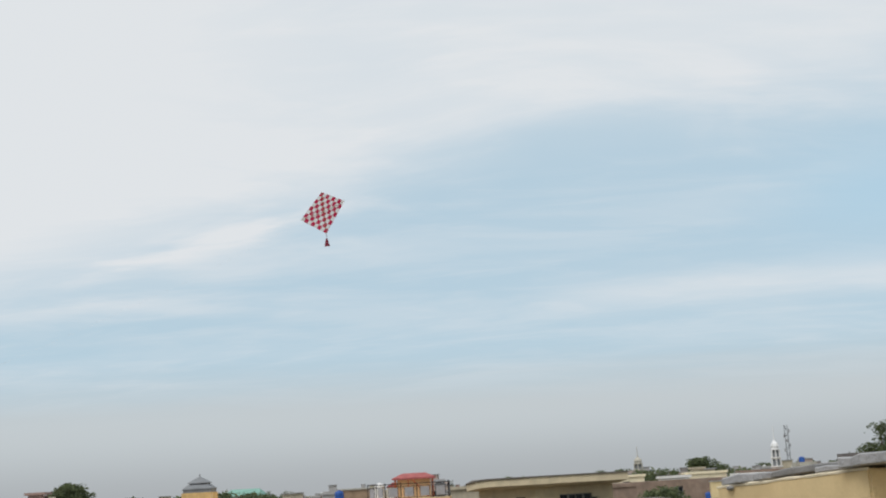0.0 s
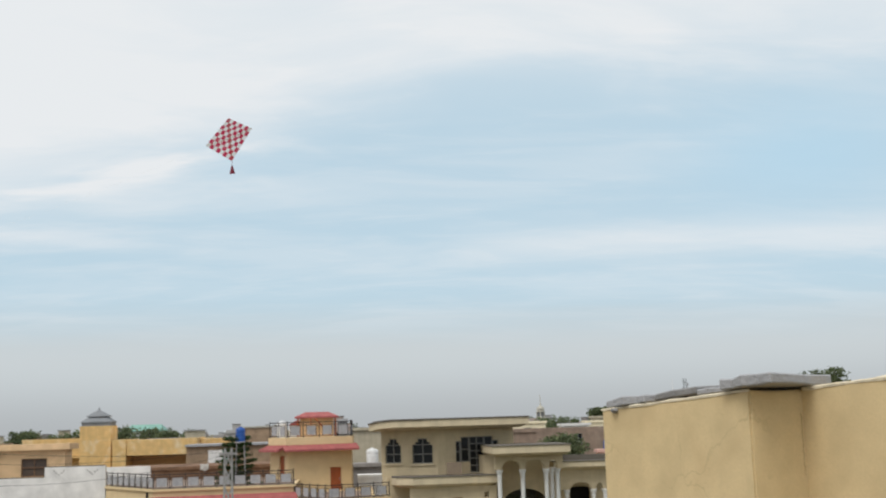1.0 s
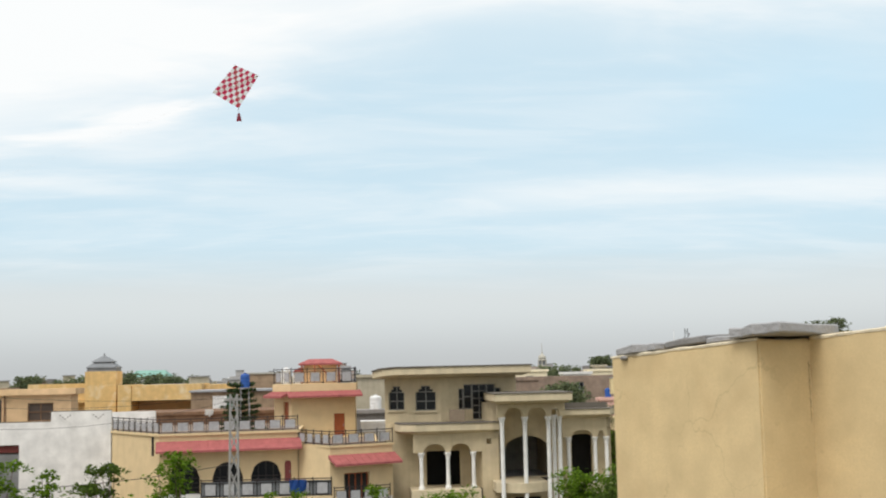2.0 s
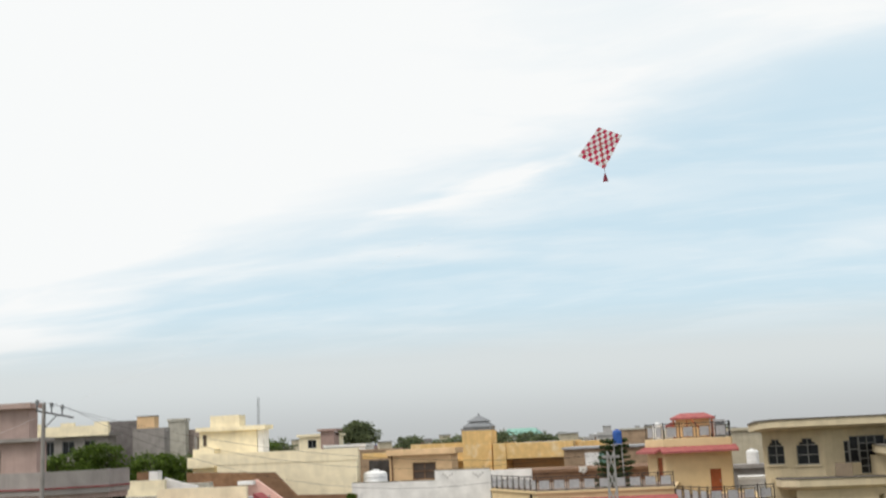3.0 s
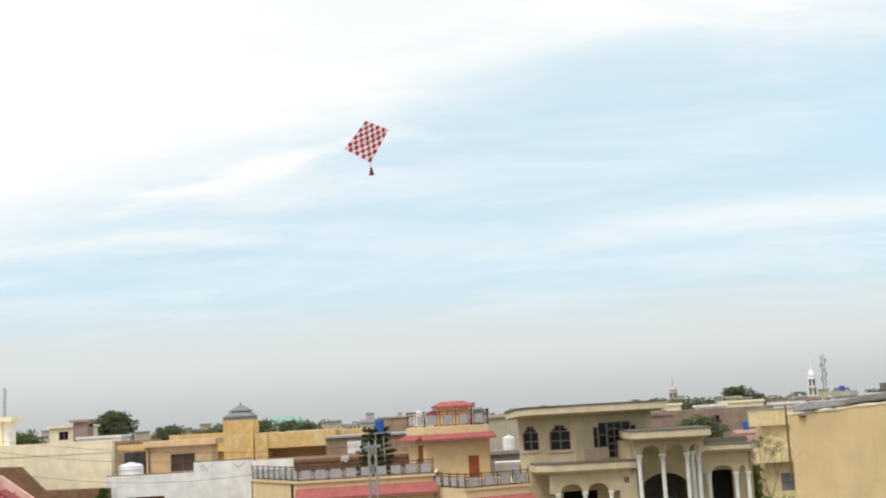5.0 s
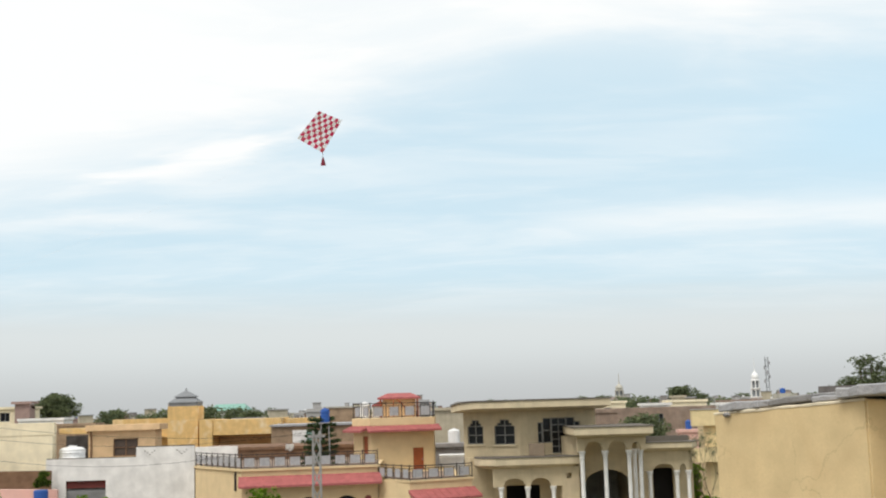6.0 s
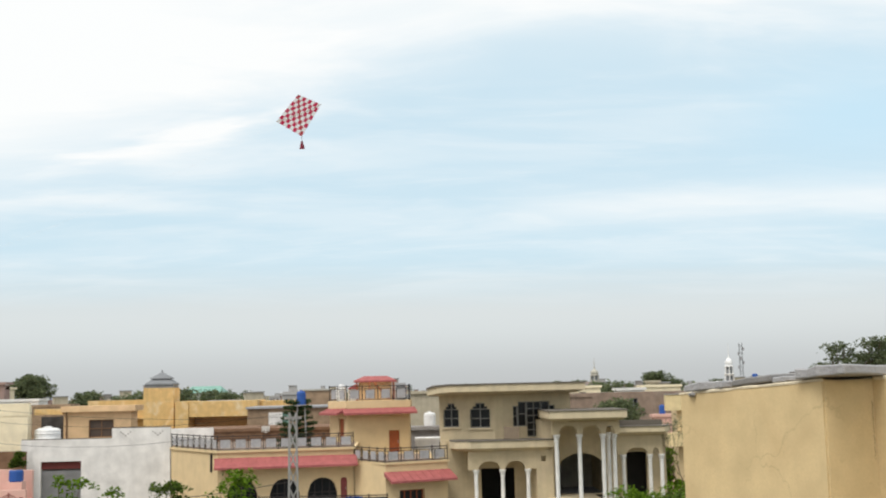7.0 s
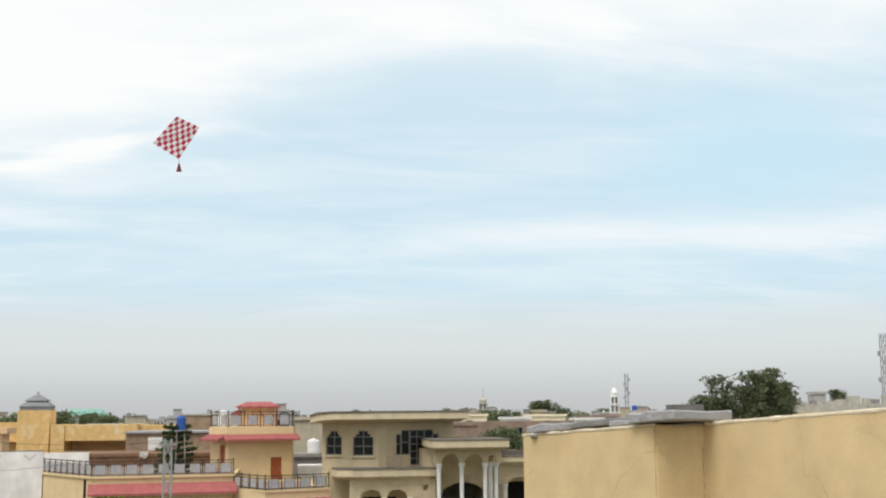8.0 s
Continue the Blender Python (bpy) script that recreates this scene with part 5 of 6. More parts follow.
def far_tree(x, y, top, width, leaves, seed, low=None, label="rounded dark green tree among far roofs", mat_=None):
    return tree(x, y, top, width, low if low is not None else top * 0.62, int(leaves * 1.8), 0.0011 * max(y, 90) + 0.06, mat_ or LEAF_FAR, seed, label, 24, width * 0.2, name="tree", thick=0.22)


far_tree(-41.9, 132, 13.0, 5.2, 3000, 31, low=10.6)
far_tree(-34.4, 124, 10.7, 3.2, 1200, 32)
far_tree(-50.5, 128, 11.5, 4.6, 2200, 56)
far_tree(-33.5, 140, 10.6, 5.0, 1300, 33)
far_tree(-45.0, 110, 11.3, 5.0, 1500, 34, mat_=LEAF_DARK)
far_tree(-29.0, 150, 11.2, 6.5, 1500, 35)
far_tree(-24.5, 148, 11.0, 5.5, 1500, 36)
far_tree(-21.5, 142, 10.6, 4.5, 1100, 37)
far_tree(42.9, 198, 12.3, 7.0, 4200, 38)
for i, (x, y, top, w) in enumerate(((35.7, 99, 12.0, 2.8), (37.8, 100, 13.7, 3.8), (40.0, 98, 14.0, 4.4), (42.2, 99, 14.3, 4.0), (44.3, 101, 13.2, 3.0))):
    tree(x, y, top, w, 7.6, 9000, 0.12, LEAF_FAR, 40 + i, "large dull green eucalyptus with ragged crown", 42, 0.62, thick=0.25, group="trees behind the wall")
far_tree(18.2, 100, 9.2, 4.6, 2600, 45, low=6.4)
for i in range(9):
    tree(-52 + i * 1.7, 83 - 0.3 * i, (10.5, 10.7, 11.2, 11.5, 11.1, 10.45, 10.3, 10.25, 10.25)[i], 4.6, 5.0, 5200, 0.13, LEAF_DARK, 60 + i,
         "leafy green tree in the row beyond the pale house", 18, 0.8, group="row of trees")


# ---- far city ----
def far_house_mesh(w, d, hgt, seed, wallm):
    """A plain far house at the origin: walls with openings, parapet, roof room, dark panes."""
    rnd = random.Random(seed)
    h = empty("house", (0, 0, 0), "", "house", "far houses")
    ops = []
    s = 0.8
    while s + 1.2 < w - 0.5:
        if rnd.random() < 0.6:
            ops.append((s, s + rnd.uniform(0.8, 1.3), hgt - 2.4, hgt - 1.1, 0))
        s += rnd.uniform(1.8, 3.0)
    a, b = (-w / 2, 0), (w / 2, 0)
    part("wall", facade(B(), a, b, 0, hgt, 0.3, ops), wallm, h)
    body = B()
    box(body, -w / 2, w / 2, 0.5, d, 0, hgt - 0.2)
    part("wall", body, wallm, h)
    for s0, s1, z0, z1, _ in ops:
        window(h, a, b, s0, s1, z0, z1, 0, (1, 0), GREYROOF)
    bm = B()
    box(bm, -w / 2 - 0.25, w / 2 + 0.25, -0.3, d + 0.2, hgt, hgt + 0.2)
    part("roof", bm, CONCRETE if rnd.random() < 0.5 else wallm, h)
    bm = B()
    box(bm, -w / 2, w / 2, 0.0, 0.2, hgt + 0.2, hgt + 0.85)
    part("parapet", bm, wallm, h)
    if rnd.random() < 0.7:
        rw = rnd.uniform(2.0, 3.4)
        x0 = rnd.uniform(-w / 2, w / 2 - rw)
        bm = B()
        box(bm, x0, x0 + rw, 1.0, 3.6, hgt + 0.2, hgt + 2.4)
        part("roof_room", bm, wallm, h)
        bm = B()
        box(bm, x0 - 0.2, x0 + rw + 0.2, 0.8, 3.8, hgt + 2.4, hgt + 2.55)
        part("roof", bm, CONCRETE, h)
    if rnd.random() < 0.5:
        bm = B()
        x0 = rnd.uniform(-w / 2 + 0.6, w / 2 - 0.6)
        lathe(bm, x0, 2.2, [(0.5, hgt + 0.2), (0.55, hgt + 0.3), (0.55, hgt + 1.2), (0.3, hgt + 1.4), (0.2, hgt + 1.5)], 10)
        part("water_tank", bm, rnd.choice((BLUE, PLASTIC, GREYROOF)), h, "roof water tank")
    return h


# muted wall paints: the skyline's low-contrast haze is put into these colours
DULL = mat("hazed_cream_paint", (0.46, 0.41, 0.31), streaks=0.3)
DULL_GREY = mat("hazed_grey_paint", (0.40, 0.39, 0.38), streaks=0.3)
DULL_PINK = mat("hazed_pinkish_paint", (0.42, 0.34, 0.30), streaks=0.3)
FAR_STYLES = [(DULL, "dull cream"), (DULL_GREY, "pale grey"), (GREYWALL, "grey cement"), (DULL_PINK, "dull pinkish"), (BROWN, "bare brown brick"),
              (MAUVE, "mauve"), (DULL, "dull cream"), (DULL_GREY, "pale grey")]
rnd = random.Random(77)
protos = []
for i in range(24):
    m_, nm = FAR_STYLES[i % 8]
    p = far_house_mesh(rnd.uniform(7, 13), rnd.uniform(6, 9), 6.4 + 0.9 * (i % 4), 200 + i, m_)
    tagged(p, nm + " flat-roofed house in the distance")
    protos.append(p)


def far_spot(p, az, dist, turn):
    x, y = dist * math.sin(radians(az)), dist * math.cos(radians(az))
    return pose(x, y, 0, 0, 0, -az * 0.6 + turn)


def clear_of(az, dist):
    """Keep the named far things free of random neighbours."""
    for a, d0 in ((-11.8, 175), (10.5, 128)):
        if abs(az - a) < 2.2 and dist < d0:
            return False
    return True


used = 0
for ring, (d0, d1, da) in enumerate(((122, 140, 4.6), (150, 185, 3.6), (200, 260, 2.5), (280, 380, 1.7), (420, 560, 1.15), (620, 820, 0.8))):
    az = -47.0
    while az < 34:
        az += da * rnd.uniform(0.75, 1.25)
        dist = rnd.uniform(d0, d1)
        cand = [p for i, p in enumerate(protos) if (i % 4) < (2 if ring == 0 else 3 if ring < 3 else 4)]
        pr = rnd.choice(cand)
        if not clear_of(az, dist):
            continue
        m_ = far_spot(pr, az, dist, rnd.uniform(-14, 14))
        if used < len(protos) and pr.location.length < 0.1:
            pr.matrix_basis = m_
        else:
            c = copy_thing(pr, m_)
            if ring >= 3:
                c.scale = (1, 1, rnd.uniform(0.95, 1.18))
        used += 1
for p in protos:
    if p.location.length < 0.1:
        p.matrix_basis = far_spot(p, rnd.uniform(-40, 30), rnd.uniform(640, 800), 0)
far_proto = far_tree(-70, 260, 11.6, 8.0, 900, 90)
for i in range(46):
    az, dist = rnd.uniform(-44, 33), rnd.uniform(170, 620)
    sc = 0.82 + 0.28 * dist / 600 + rnd.uniform(-.06, .06)
    c = copy_thing(far_proto, far_spot(None, az, dist, rnd.uniform(0, 300)))
    c.scale = (sc * rnd.uniform(0.8, 1.5), sc, sc)


# ---- landmarks ----
def minaret(x, y, top, w, material, label, dome=None):
    h = empty("minaret", (x, y, 0), label, "minaret")
    z0 = top - 9.0
    bm = B()
    lathe(bm, x, y, [(w * 1.2, 0), (w * 1.2, z0), (w, z0 + 0.2), (w * 0.95, z0 + 2.2)], 12)
    part("shaft", bm, material, h)
    for i, z in enumerate((z0 + 2.2, z0 + 4.0)):
        bm = B()
        r = w * (1.5 - 0.25 * i)
        lathe(bm, x, y, [(w * 0.9, z - 0.3), (r, z), (r, z + 0.18), (w * 0.7, z + 0.2)], 12)
        b = part("balcony", bm, material, h)
        for k in range(6):
            a = k * math.pi / 3 + 0.3
            bm = B()
            tube(bm, (x + r * 0.8 * math.cos(a), y + r * 0.8 * math.sin(a), z + 0.18), (x + r * 0.8 * math.cos(a), y + r * 0.8 * math.sin(a), z + 1.6), w * 0.12, n=6)
            part("pillar", bm, material, b)
    bm = B()
    lathe(bm, x, y, [(w * 0.85, z0 + 2.3), (w * 0.7, z0 + 5.6)], 10)
    part("core", bm, GREYROOF, h)
    bm = B()
    lathe(bm, x, y, [(w * 1.1, z0 + 5.6), (w * 1.1, z0 + 5.8), (w * 0.8, z0 + 5.9), (w * 0.95, z0 + 6.4), (w * 0.8, z0 + 6.9), (w * 0.3, z0 + 7.4), (w * 0.12, z0 + 7.7), (w * 0.2, z0 + 7.9), (w * 0.06, z0 + 8.2), (w * 0.09, z0 + 8.3), (w * 0.05, top + 1.5)], 12)
    part("dome", bm, dome or PLASTIC, h)


minaret(67.9, 242, 17.1, 0.85, WHITE_PAINT, "white minaret with two open balconies and a small dome")
minaret(53.8, 330, 16.6, 1.2, RENDER, "pale stone far minaret above the roofs", RENDER)


def mast(x, y, top, w, z0=0.0, label="thin steel lattice mast", drums=True):
    h = empty("mast", (x, y, z0), label, "mast")
    bm = B()
    n = int((top - z0) / (w * 2.2))
    cs = [(-1, -1), (1, -1), (1, 1), (-1, 1)]
    for k in range(n):
        a, b = z0 + (top - z0) * k / n, z0 + (top - z0) * (k + 1) / n
        for i in range(4):
            p, q = cs[i], cs[(i + 1) % 4]
            tube(bm, (x + p[0] * w / 2, y + p[1] * w / 2, a), (x + p[0] * w / 2, y + p[1] * w / 2, b), w * 0.07, n=4)
            tube(bm, (x + p[0] * w / 2, y + p[1] * w / 2, a), (x + q[0] * w / 2, y + q[1] * w / 2, b), w * 0.045, n=4)
    part("lattice", bm, GREYROOF, h)
    if drums:
        for k in range(5):
            bm = B()
            z = top - (top - z0) * 0.06 * (k + 1)
            a = k * 2.2
            box(bm, x + w * math.cos(a) - w * 0.25, x + w * math.cos(a) + w * 0.25, y + w * math.sin(a) - w * 0.2, y + w * math.sin(a) + w * 0.2, z - w * 1.1, z)
            part("antenna_panel", bm, PANEL, h)
    return h


mast(96.2, 330, 21.6, 0.8, label="far telephone mast with antenna panels")
mast(88.3, 165, 22.0, 0.7, label="tall telephone mast with antenna panels")
mast(-40.9, 99, 15.0, 0.16, label="thin aerial mast on a roof", drums=False)
mast(-31.5, 150, 12.4, 0.4, label="thin steel mast among far roofs", drums=False)


def lattice_pole():
    """Tapered two-legged lattice power pole in the street."""
    x, y, top = -4.26, 44, 9.75
    h = empty("power_pole", (x, y, 0), "grey steel lattice power pole", "pole")
    wid = lambda z: 0.50 - 0.026 * z
    bm = B()
    n = 14
    for k in range(n):
        a, b = top * k / n, top * (k + 1) / n
        for sx in (-1, 1):
            for sy in (-1, 1):
                tube(bm, (x + sx * wid(a) / 2, y + sy * wid(a) / 2, a), (x + sx * wid(b) / 2, y + sy * wid(b) / 2, b), 0.035, n=4)
        for sy in (-1, 1):
            s = 1 if k % 2 else -1
            tube(bm, (x - s * wid(a) / 2, y + sy * wid(a) / 2, a), (x + s * wid(b) / 2, y + sy * wid(b) / 2, b), 0.02, n=4)
            tube(bm, (x + s * wid(a) / 2, y + sy * wid(a) / 2, a), (x - s * wid(b) / 2, y + sy * wid(b) / 2, b), 0.02, n=4)
    part("lattice", bm, STEEL, h)
    part("cross_arm", box(B(), x - 0.32, x + 0.32, y - 0.05, y + 0.05, 9.5, 9.6), STEEL, h)


def left_pole():
    x, y = -27.85, 44.0
    h = empty("power_pole", (x, y, 0), "concrete power pole with slanting cross arm and insulators", "pole")
    bm = B()
    tube(bm, (x - 0.15, y, 0), (x, y, 12.72), 0.13, 0.08, 10)
    part("post", bm, GREYWALL, h)
    bm = B()
    part("cross_arm", tube(bm, (x - 0.36, y, 12.42), (x + 1.38, y, 12.05), 0.04, n=5), IRON, h)
    part("brace", tube(B(), (x + 0.05, y, 11.7), (x + 0.65, y, 12.2), 0.022, n=5), IRON, h)
    for dx, z in ((-0.32, 12.42), (0.36, 12.28), (0.86, 12.17)):
        bm = B()
        lathe(bm, x + dx, y, [(0.03, z), (0.03, z + 0.25), (0.095, z + 0.26), (0.06, z + 0.33), (0.095, z + 0.38), (0.04, z + 0.45)], 8)
        part("insulator", bm, GREYROOF, h)


def cable(p, q, sag, r=0.006):
    p, q = Vector(p), Vector(q)
    bm = B()
    n = 16
    polytube(bm, [p.lerp(q, i / n) - Vector((0, 0, 4 * sag * (i / n) * (1 - i / n))) for i in range(n + 1)], r)
    h = new("cable", bpy.data.meshes.new("cable"))
    bmesh.ops.translate(bm, verts=bm.verts, vec=-p)
    bm.to_mesh(h.data)
    bm.free()
    h.data.materials.append(IRON)
    h.location = p
    tagged(h, "thin black overhead power cable", "cable", "overhead cables")


lattice_pole()
left_pole()
cable((-28.17, 44, 12.86), (-4.5, 44, 9.6), 1.0)
cable((-27.49, 44, 12.72), (-4.26, 44, 9.74), 1.5)
cable((-26.99, 44, 12.61), (-4.0, 44, 9.6), 2.2)
cable((-31.9, 47.6, 9.3), (-4.3, 44, 7.2), 1.7, 0.014)


# ---- middle distance between and behind the main houses ----
def plain_house(name, x0, x1, y0, y1, top, material, label, over=0.2, ops=(), roofm=None):
    h = empty(name, ((x0 + x1) / 2, y0, 0), label, "building")
    a, b = (x0, y0), (x1, y0)
    part("wall", facade(B(), a, b, 0, top - 0.25, 0.3, ops), material, h)
    part("wall", box(B(), x0, x1, y0 + 0.35, y1, 0, top - 0.3), material, h)
    part("roof", box(B(), x0 - over, x1 + over, y0 - over, y1 + over, top - 0.25, top), roofm or material, h)
    for s0, s1, z0, z1, r in ops:
        window(h, a, b, s0, s1, z0, z1, r, (1, 0), GREYROOF)
    return h


plain_house("house", 0.3, 5.5, 105, 108, 10.35, DULL, "dull cream house between the roofs")
plain_house("outbuilding", 0.0, 3.5, 84, 86, 7.85, GREYWALL, "low grey wall and roof behind the villa")
plain_house("outbuilding", 0.6, 3.3, 81, 83, 7.15, LIME, "low whitewashed roof wall behind the villa", 0.02)
plain_house("building", 15.2, 27.0, 110, 113, 9.8, BRICK, "bare brown brick building", 0.0, ops=[(6.0, 6.8, 8.2, 9.2, 0)])
plain_house("hut", 20.25, 21.9, 95, 96, 8.05, PINK, "small pink rooftop room", 0.1)
plain_house("building", 10.8, 14.8, 92, 94, 9.85, BRICK, "brown brick block behind the villa", 0.1)
plain_house("house", 30.5, 34.5, 150, 153, 10.3, DULL, "cream house with a stepped roof room", ops=[(2, 3, 8, 9.4, 0)])
plain_house("hut", 31.6, 33.0, 150.6, 152.5, 10.95, DULL, "dull cream stepped rooftop room", 0.2)
for x, y, w, top, m_, lab in ((17.5, 128, 4.0, 10.5, LEMON, "pale cream house above the brick one"), (22.6, 124, 3.0, 10.15, LIME, "whitewashed house above the brick one"), (26.5, 130, 4.4, 10.4, LEMON, "pale yellow far house"),
                              (30.0, 122, 3.2, 10.0, LIME, "small whitewashed rooftop room"), (35.0, 140, 5.0, 10.2, BRICK, "weathered brick far house"), (13.2, 118, 3.0, 10.4, LIME, "white parapet behind the villa")):
    plain_house("house", x, x + w, y, y + 2, top, m_, lab, 0.15, ops=[(w * 0.4, w * 0.4 + 0.8, top - 1.7, top - 0.7, 0)])
plain_house("house", 48, 57, 160, 163, 10.4, WHITE_PAINT, "white house in the distance", ops=[(3, 4, 8, 9.3, 0)])
plain_house("house", 51.6, 55.6, 326, 328, 10.3, WHITE_PAINT, "white prayer hall with arches below the far minaret", 0.2, ops=[(0.8, 1.5, 8.0, 9.3, 0.3), (2.4, 3.1, 8.0, 9.3, 0.3)])
plain_house("house", -45.3, -41.2, 121, 124, 11.7, LEMON, "pale house with brown rooftop corner", ops=[(1.0, 2.0, 10.2, 11.1, 0)])
plain_house("hut", -42.5, -41.0, 120.2, 121.9, 12.2, MAUVE, "small dark rooftop kiosk", 0.3)
plain_house("building", -37.4, -32.5, 114, 117, 9.85, TANBRICK, "tan brick house between the roofs", 0.05)
plain_house("house", -41.0, -36.5, 117, 120, 10.45, WHITE_PAINT, "white house wall behind the pale house", 0.1)
hh = plain_house("house", -61.5, -52.8, 93.5, 95, 12.4, GREYWALL, "grey house with a cream parapet band", 0.4, ops=[(2.5, 3.4, 10.6, 11.8, 0), (4.2, 5.4, 10.6, 11.8, 0), (6.4, 7.4, 10.6, 11.8, 0)])
part("parapet", box(B(), -61.9, -52.5, 93.0, 93.4, 12.2, 13.1), LEMON, hh, "cream parapet band")
for x in (-60.6, -57.2, -53.9):
    part("parapet_block", box(B(), x, x + 1.3, 93.05, 93.35, 13.1, 13.4), LEMON, hh)
plain_house("building", -54.8, -51.5, 97, 98, 13.45, DARKCEMENT, "dark grey unplastered building", 0.0)
plain_house("building", -51.5, -48.4, 95.5, 96.6, 12.66, GREYWALL, "grey block with a box on top", 0.0)
plain_house("building", -53.0, -48.2, 102.5, 103.4, 12.5, DULL_PINK, "brownish plastered building behind trees", 0.0)
plain_house("building", -51.0, -49.25, 101.4, 102.2, 13.55, RENDER, "square grey rooftop tower", 0.08)
hh = plain_house("house", 53.0, 76.0, 121, 124, 11.25, RENDER, "weathered pale house with a rough broken parapet", 0.0)
rnd_ = random.Random(12)
x = 53.1
while x < 75:
    w_ = rnd_.uniform(0.5, 1.5)
    part("parapet_block", box(B(), x, x + w_, 121.02 + rnd_.uniform(0, .1), 121.5, 11.25, 11.25 + rnd_.choice((0.18, 0.3, 0.42, 0.6)) + 0.03 * (x - 53)), rnd_.choice((RENDER, GREYWALL, RENDER)), hh)
    x += w_ + rnd_.choice((0.0, 0.0, 0.4))
plain_house("building", 51.4, 52.9, 121.5, 124, 12.75, LEMON, "narrow pale rooftop tower", 0.05)
plain_house("hut", 57.0, 58.4, 122, 123.6, 12.6, DULL_GREY, "small grey room on the rough roof", 0.15)
tree(61.6, 126, 12.9, 2.6, 11.4, 1500, 0.14, LEAF_FAR, 55, "small bushy tree behind the rough parapet", 14, 0.5)
plain_house("hut", 15.25, 16.05, 44, 45, 10.86, DARKCEMENT, "low grey rooftop shelter", 0.15, ops=[(0.06, 0.38, 10.2, 10.6, 0)])
h = empty("building", (-27, 160, 0), "building with a green sheet-metal roof", "building")
part("wall", box(B(), -29.6, -25.2, 160, 164, 0, 10.7), WHITE_PAINT, h)
part("roof", prism(B(), [(-30.2, 159.2), (-24.8, 159.2), (-24.8, 164.5), (-30.2, 164.5)], 10.7, 11.6, [(-29.4, 161.5), (-25.6, 161.5), (-25.6, 162.2), (-29.4, 162.2)]), GREENROOF, h)
h = empty("roof_box", (-50.2, 95.9, 12.66), "orange-cream water box on the grey block", "tank")
part("body", box(B(), -51.1, -49.4, 95.55, 96.4, 12.66, 13.7), ORANGE, h)
part("lid", box(B(), -51.15, -49.35, 95.5, 96.45, 13.7, 13.78), CONCRETE, h)


# ---- small things ----
def water_tank(x, y, z, r, hgt, material, label, ribs=3):
    h = empty("water_tank", (x, y, z), label, "water tank")
    prof = [(r * 0.97, z), (r, z + 0.05)]
    for k in range(ribs):
        zz = z + hgt * (k + 1) / (ribs + 1)
        prof += [(r, zz - 0.05), (r * 1.05, zz), (r, zz + 0.05)]
    prof += [(r, z + hgt * 0.9), (r * 0.75, z + hgt), (r * 0.35, z + hgt * 1.02)]
    part("body", lathe(B(), x, y, prof, 18), material, h)
    part("lid", lathe(B(), x, y, [(r * 0.35, z + hgt * 1.02), (r * 0.36, z + hgt * 1.07), (r * 0.1, z + hgt * 1.1)], 14), material, h)


water_tank(-23.1, 76.0, 7.29, 0.80, 1.28, PLASTIC, "white ribbed plastic water tank on the white roof")
water_tank(-6.3, 70.4, 9.75, 0.27, 0.8, BLUE, "blue plastic water tank on a stand")
st = empty("tank_stand", (-6.3, 70.4, 7.28), "thin steel stand under the blue tank", "stand")
part("top_plate", box(B(), -6.6, -6.0, 70.1, 70.7, 9.7, 9.75), STEEL, st)
for sx in (-0.22, 0.22):
    for sy in (-0.22, 0.22):
        part("leg", tube(B(), (-6.3 + sx * 1.3, 70.4 + sy * 1.3, 7.28), (-6.3 + sx, 70.4 + sy, 9.7), 0.03, n=5), STEEL, st)
water_tank(-4.25, 76.9, 9.86, 0.33, 1.0, PLASTIC, "white plastic water tank on the tower roof")
water_tank(1.7, 84.9, 7.85, 0.42, 0.95, PLASTIC, "white plastic water tank behind the villa")
water_tank(21.1, 95.5, 8.05, 0.25, 0.7, BLUE, "blue plastic water tank on the pink room")
water_tank(18.4, 60.6, 10.66, 0.14, 0.26, BLUE, "small blue water tank on a rooftop")
plain_house("hut", 18.1, 18.9, 60, 61.2, 10.66, RENDER, "small grey rooftop block under a tank", 0.05)


def planter():
    h = empty("planter", (-17.6, 54.0, 5.35), "blue planter drum with a leafy plant on the pink terrace", "planter")
    bm = B()
    lathe(bm, -17.8, 54.0, [(0.28, 6.75), (0.32, 6.8), (0.32, 7.2), (0.29, 7.28)], 16)
    part("drum", bm, BLUE, h)
    part("pier", box(B(), -18.15, -17.45, 53.7, 54.3, 5.35, 6.75), PINK, h, "pink plastered pier")
    ob = new("plant", leaf_mesh("plant", [(-0.2, 0, 2.3), (-0.1, 0, 2.6), (-0.35, 0, 2.15), (0.0, 0.1, 2.2)], [0.3, 0.25, 0.22, 0.25], 700, 0.09, LEAF_DARK, 3))
    ob.parent = h


planter()


def roof_cooler():
    h = empty("air_cooler", (-0.3, 75.6, 9.86), "grey metal air cooler on the tower roof", "cooler")
    part("body", box(B(), -0.62, -0.02, 75.4, 75.9, 9.86, 10.75), GREYROOF, h)
    part("lid", box(B(), -0.66, 0.02, 75.36, 75.94, 10.75, 10.95), PANEL, h)
    for k in range(5):
        part("slat", box(B(), -0.56, -0.08, 75.37, 75.40, 9.98 + k * 0.15, 10.06 + k * 0.15), STEEL, h)


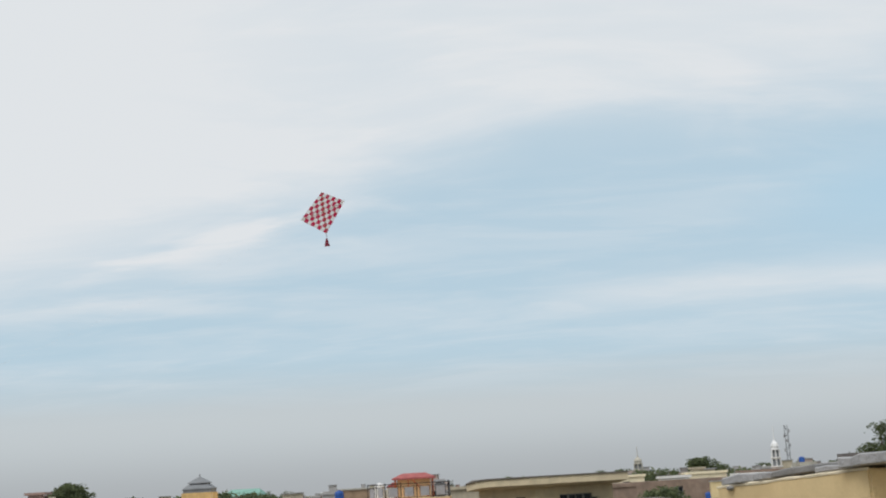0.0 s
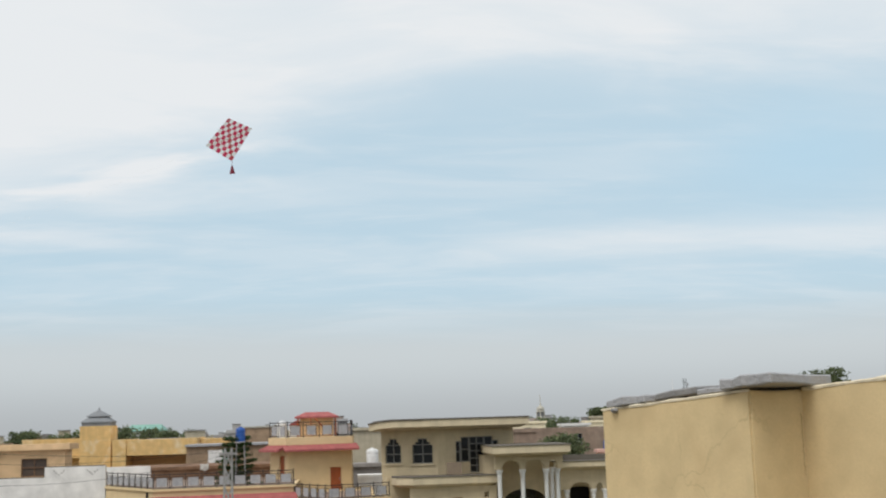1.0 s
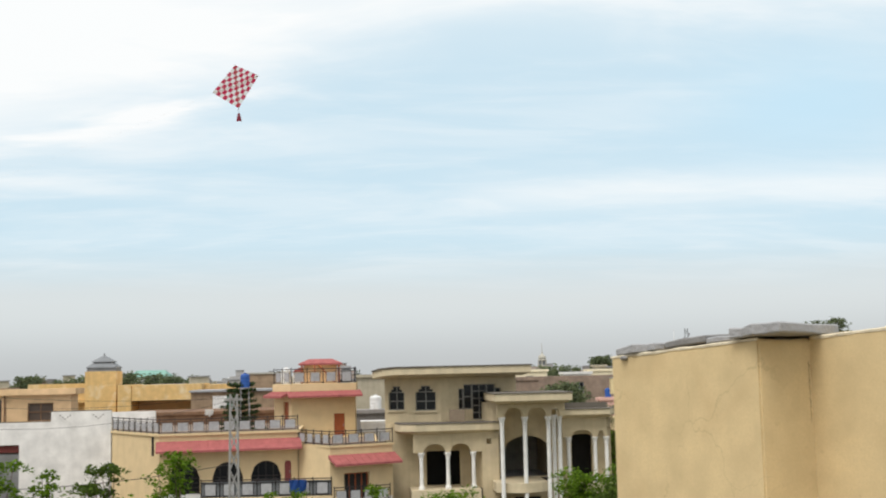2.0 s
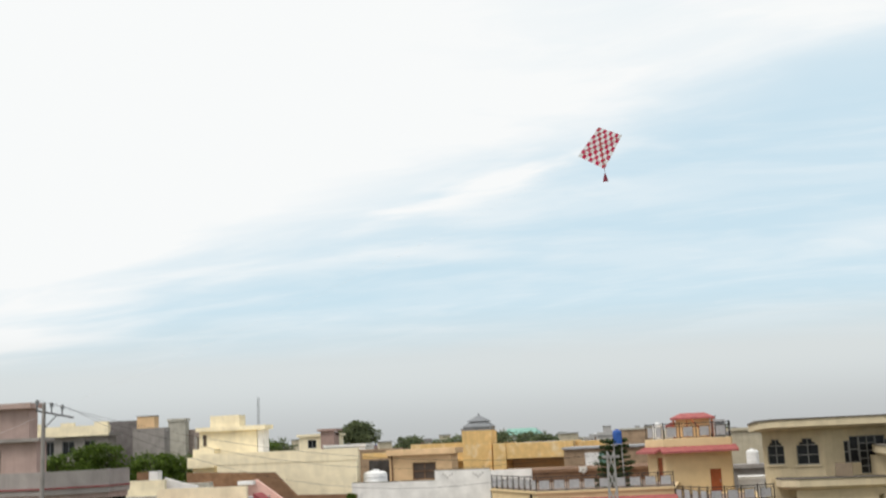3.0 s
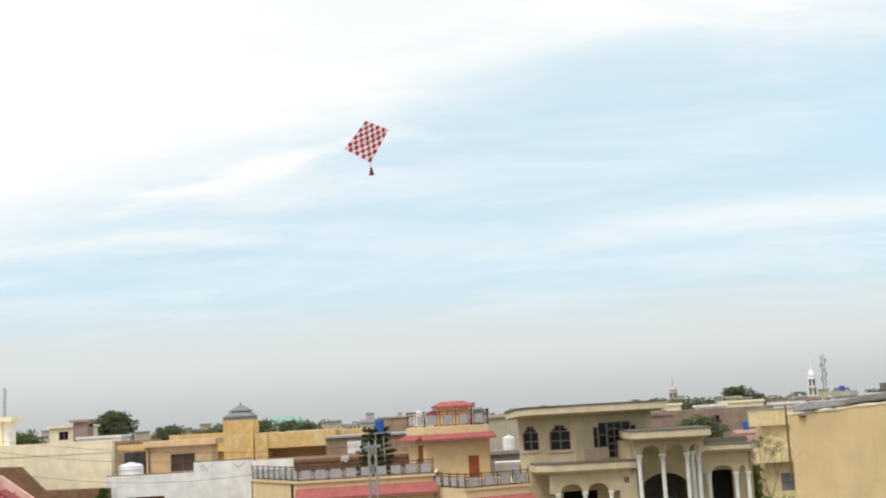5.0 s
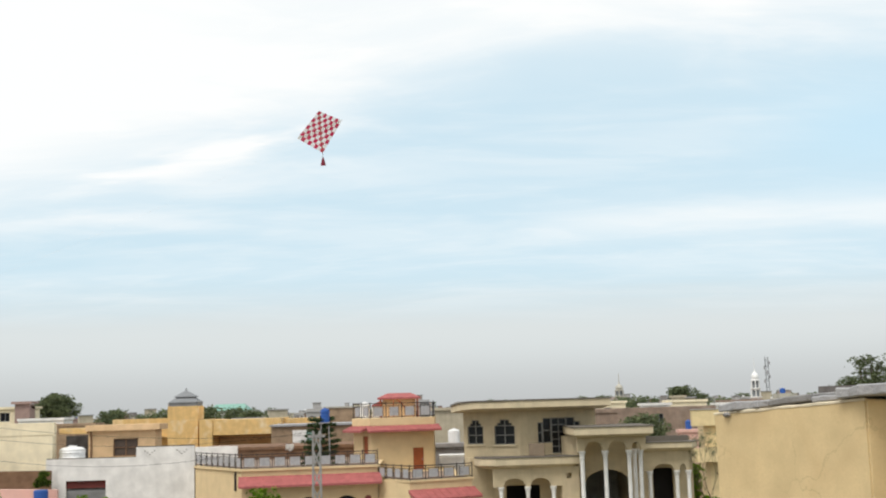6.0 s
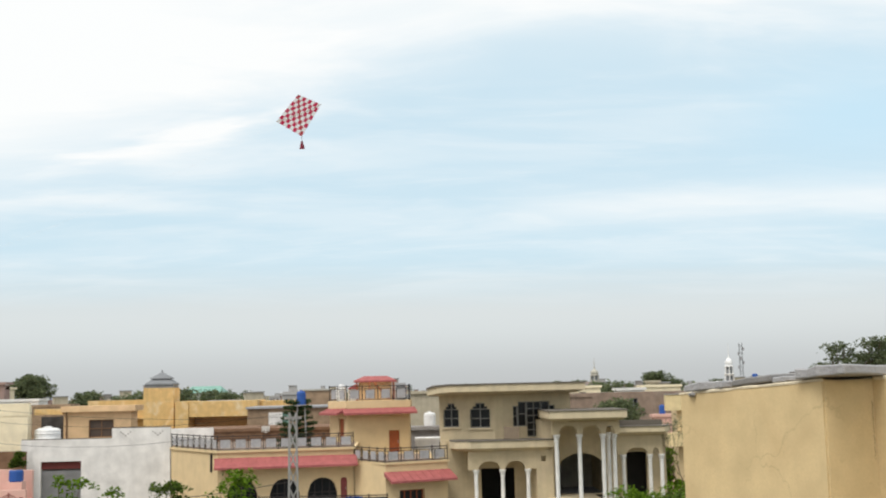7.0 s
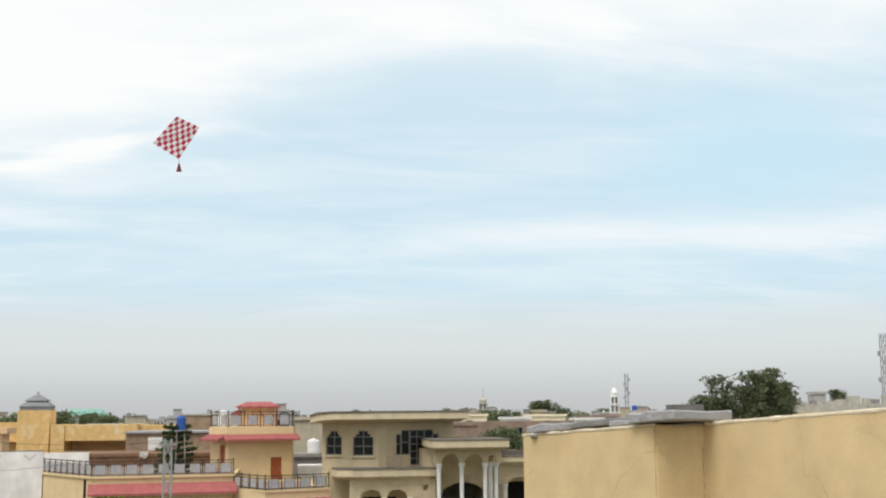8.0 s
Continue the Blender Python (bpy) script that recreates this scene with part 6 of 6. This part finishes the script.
def leaning_board():
    h = new("board", bpy.data.meshes.new("board"))
    bm = box(B(), -0.45, 0.45, -0.03, 0.03, 0, 0.72)
    bmesh.ops.bevel(bm, geom=bm.edges[:], offset=0.008, segments=1, affect="EDGES")
    bm.to_mesh(h.data)
    bm.free()
    h.data.materials.append(mat("weathered_plywood", (0.20, 0.155, 0.11), scale=3))
    h.matrix_world = pose(6.0, 66.7, 7.56, -14, 3, 2)
    tagged(h, "weathered brown board leaning on the balcony", "board")


def washing():
    for x, z, w, m_, lab in ((-9.5, 8.28, 0.55, WHITE_PAINT, "white cloth drying on the roof edge"), (-2.9, 4.85, 0.9, BLUE, "blue cloth hung over the railing")):
        bm = B()
        y = 79.15 if x < -5 else 63.62
        n = 8
        front = []
        for j in range(5):
            front.append([bm.verts.new((x + w * i / n - w / 2 + 0.02 * math.sin(j), y - 0.05 - 0.04 * math.sin(i * 1.9 + j), z - 0.75 * w * j / 4 * (1 - 0.15 * math.sin(i)))) for i in range(n + 1)])
        for j in range(4):
            for i in range(n):
                bm.faces.new((front[j][i], front[j][i + 1], front[j + 1][i + 1], front[j + 1][i]))
        bmesh.ops.solidify(bm, geom=bm.faces[:], thickness=0.012)
        me = bpy.data.meshes.new("cloth")
        bmesh.ops.translate(bm, verts=bm.verts, vec=(-x, -y, -z))
        bm.to_mesh(me)
        bm.free()
        me.materials.append(m_)
        ob = new("cloth", me)
        ob.location = (x, y, z)
        tagged(ob, lab, "cloth")


roof_cooler()
leaning_board()
washing()


def kite():
    """Square paper kite of red and white checks, with a bowed cross stick and a small tassel."""
    az, elv, dist = radians(-5.1), radians(13.6), 25.0
    c = Vector((math.sin(az) * math.cos(elv), math.cos(az) * math.cos(elv), math.sin(elv))) * dist + Vector((0, 0, 10.5))
    right = Vector((math.cos(az), -math.sin(az), 0))
    back = (c - Vector((0, 0, 10.5))).normalized()
    up = right.cross(back)
    roll = Matrix.Rotation(radians(-2), 3, back)
    right, up = roll @ right, roll @ up
    h = empty("kite", c, "red and white checked square paper kite with a tassel, flying", "kite")
    top, rt, bot, lf = (0.0, 0.464), (0.477, 0.244), (0.037, -0.428), (-0.489, -0.098)
    n = 8
    bm = B()

    def spot(u, v, off=0.0):
        p = [(1 - u) * (1 - v) * t + u * (1 - v) * r + u * v * b + (1 - u) * v * l for t, r, b, l in zip(top, rt, bot, lf)]
        bow = 0.10 * (u - v) ** 2 - 0.02 * math.sin(6 * u) * v
        return c + right * p[0] + up * p[1] + back * (bow + off)

    grid = [[bm.verts.new(spot(i / n, j / n)) for i in range(n + 1)] for j in range(n + 1)]
    for j in range(n):
        for i in range(n):
            f = bm.faces.new((grid[j][i], grid[j][i + 1], grid[j + 1][i + 1], grid[j + 1][i]))
            f.material_index = (i + j) % 2
    part("sail", bm, [RED_CLOTH, WHITE_CLOTH], h, "checked red and white paper sail")
    bm = B()
    tube(bm, spot(0, 0, -0.01), spot(1, 1, -0.01), 0.006, n=5)
    part("spine", bm, BAMBOO, h)
    bm = B()
    polytube(bm, [spot(1 - k / 8, k / 8, -0.008) for k in range(9)], 0.005)
    part("bow_stick", bm, BAMBOO, h)
    bm = B()
    e = spot(1, 1)
    tassel = part("tassel", tube(bm, e - up * 0.10, e - up * 0.27, 0.018, 0.06, 9), TASSEL, h, "dark red paper tassel")
    part("cord", tube(B(), e, e - up * 0.12, 0.005, n=5), TASSEL, tassel)
    bm = B()
    p, q = spot(0.4, 0.4, -0.02), Vector((-5.6, 3.9, 9.61))
    polytube(bm, [p.lerp(q, k / 20) - Vector((0, 0, 1.2 * (k / 20) * (1 - k / 20))) for k in range(21)], 0.0004, 4)
    part("string", bm, WHITE_CLOTH, h, "thin kite string tied to the parapet")


kite()
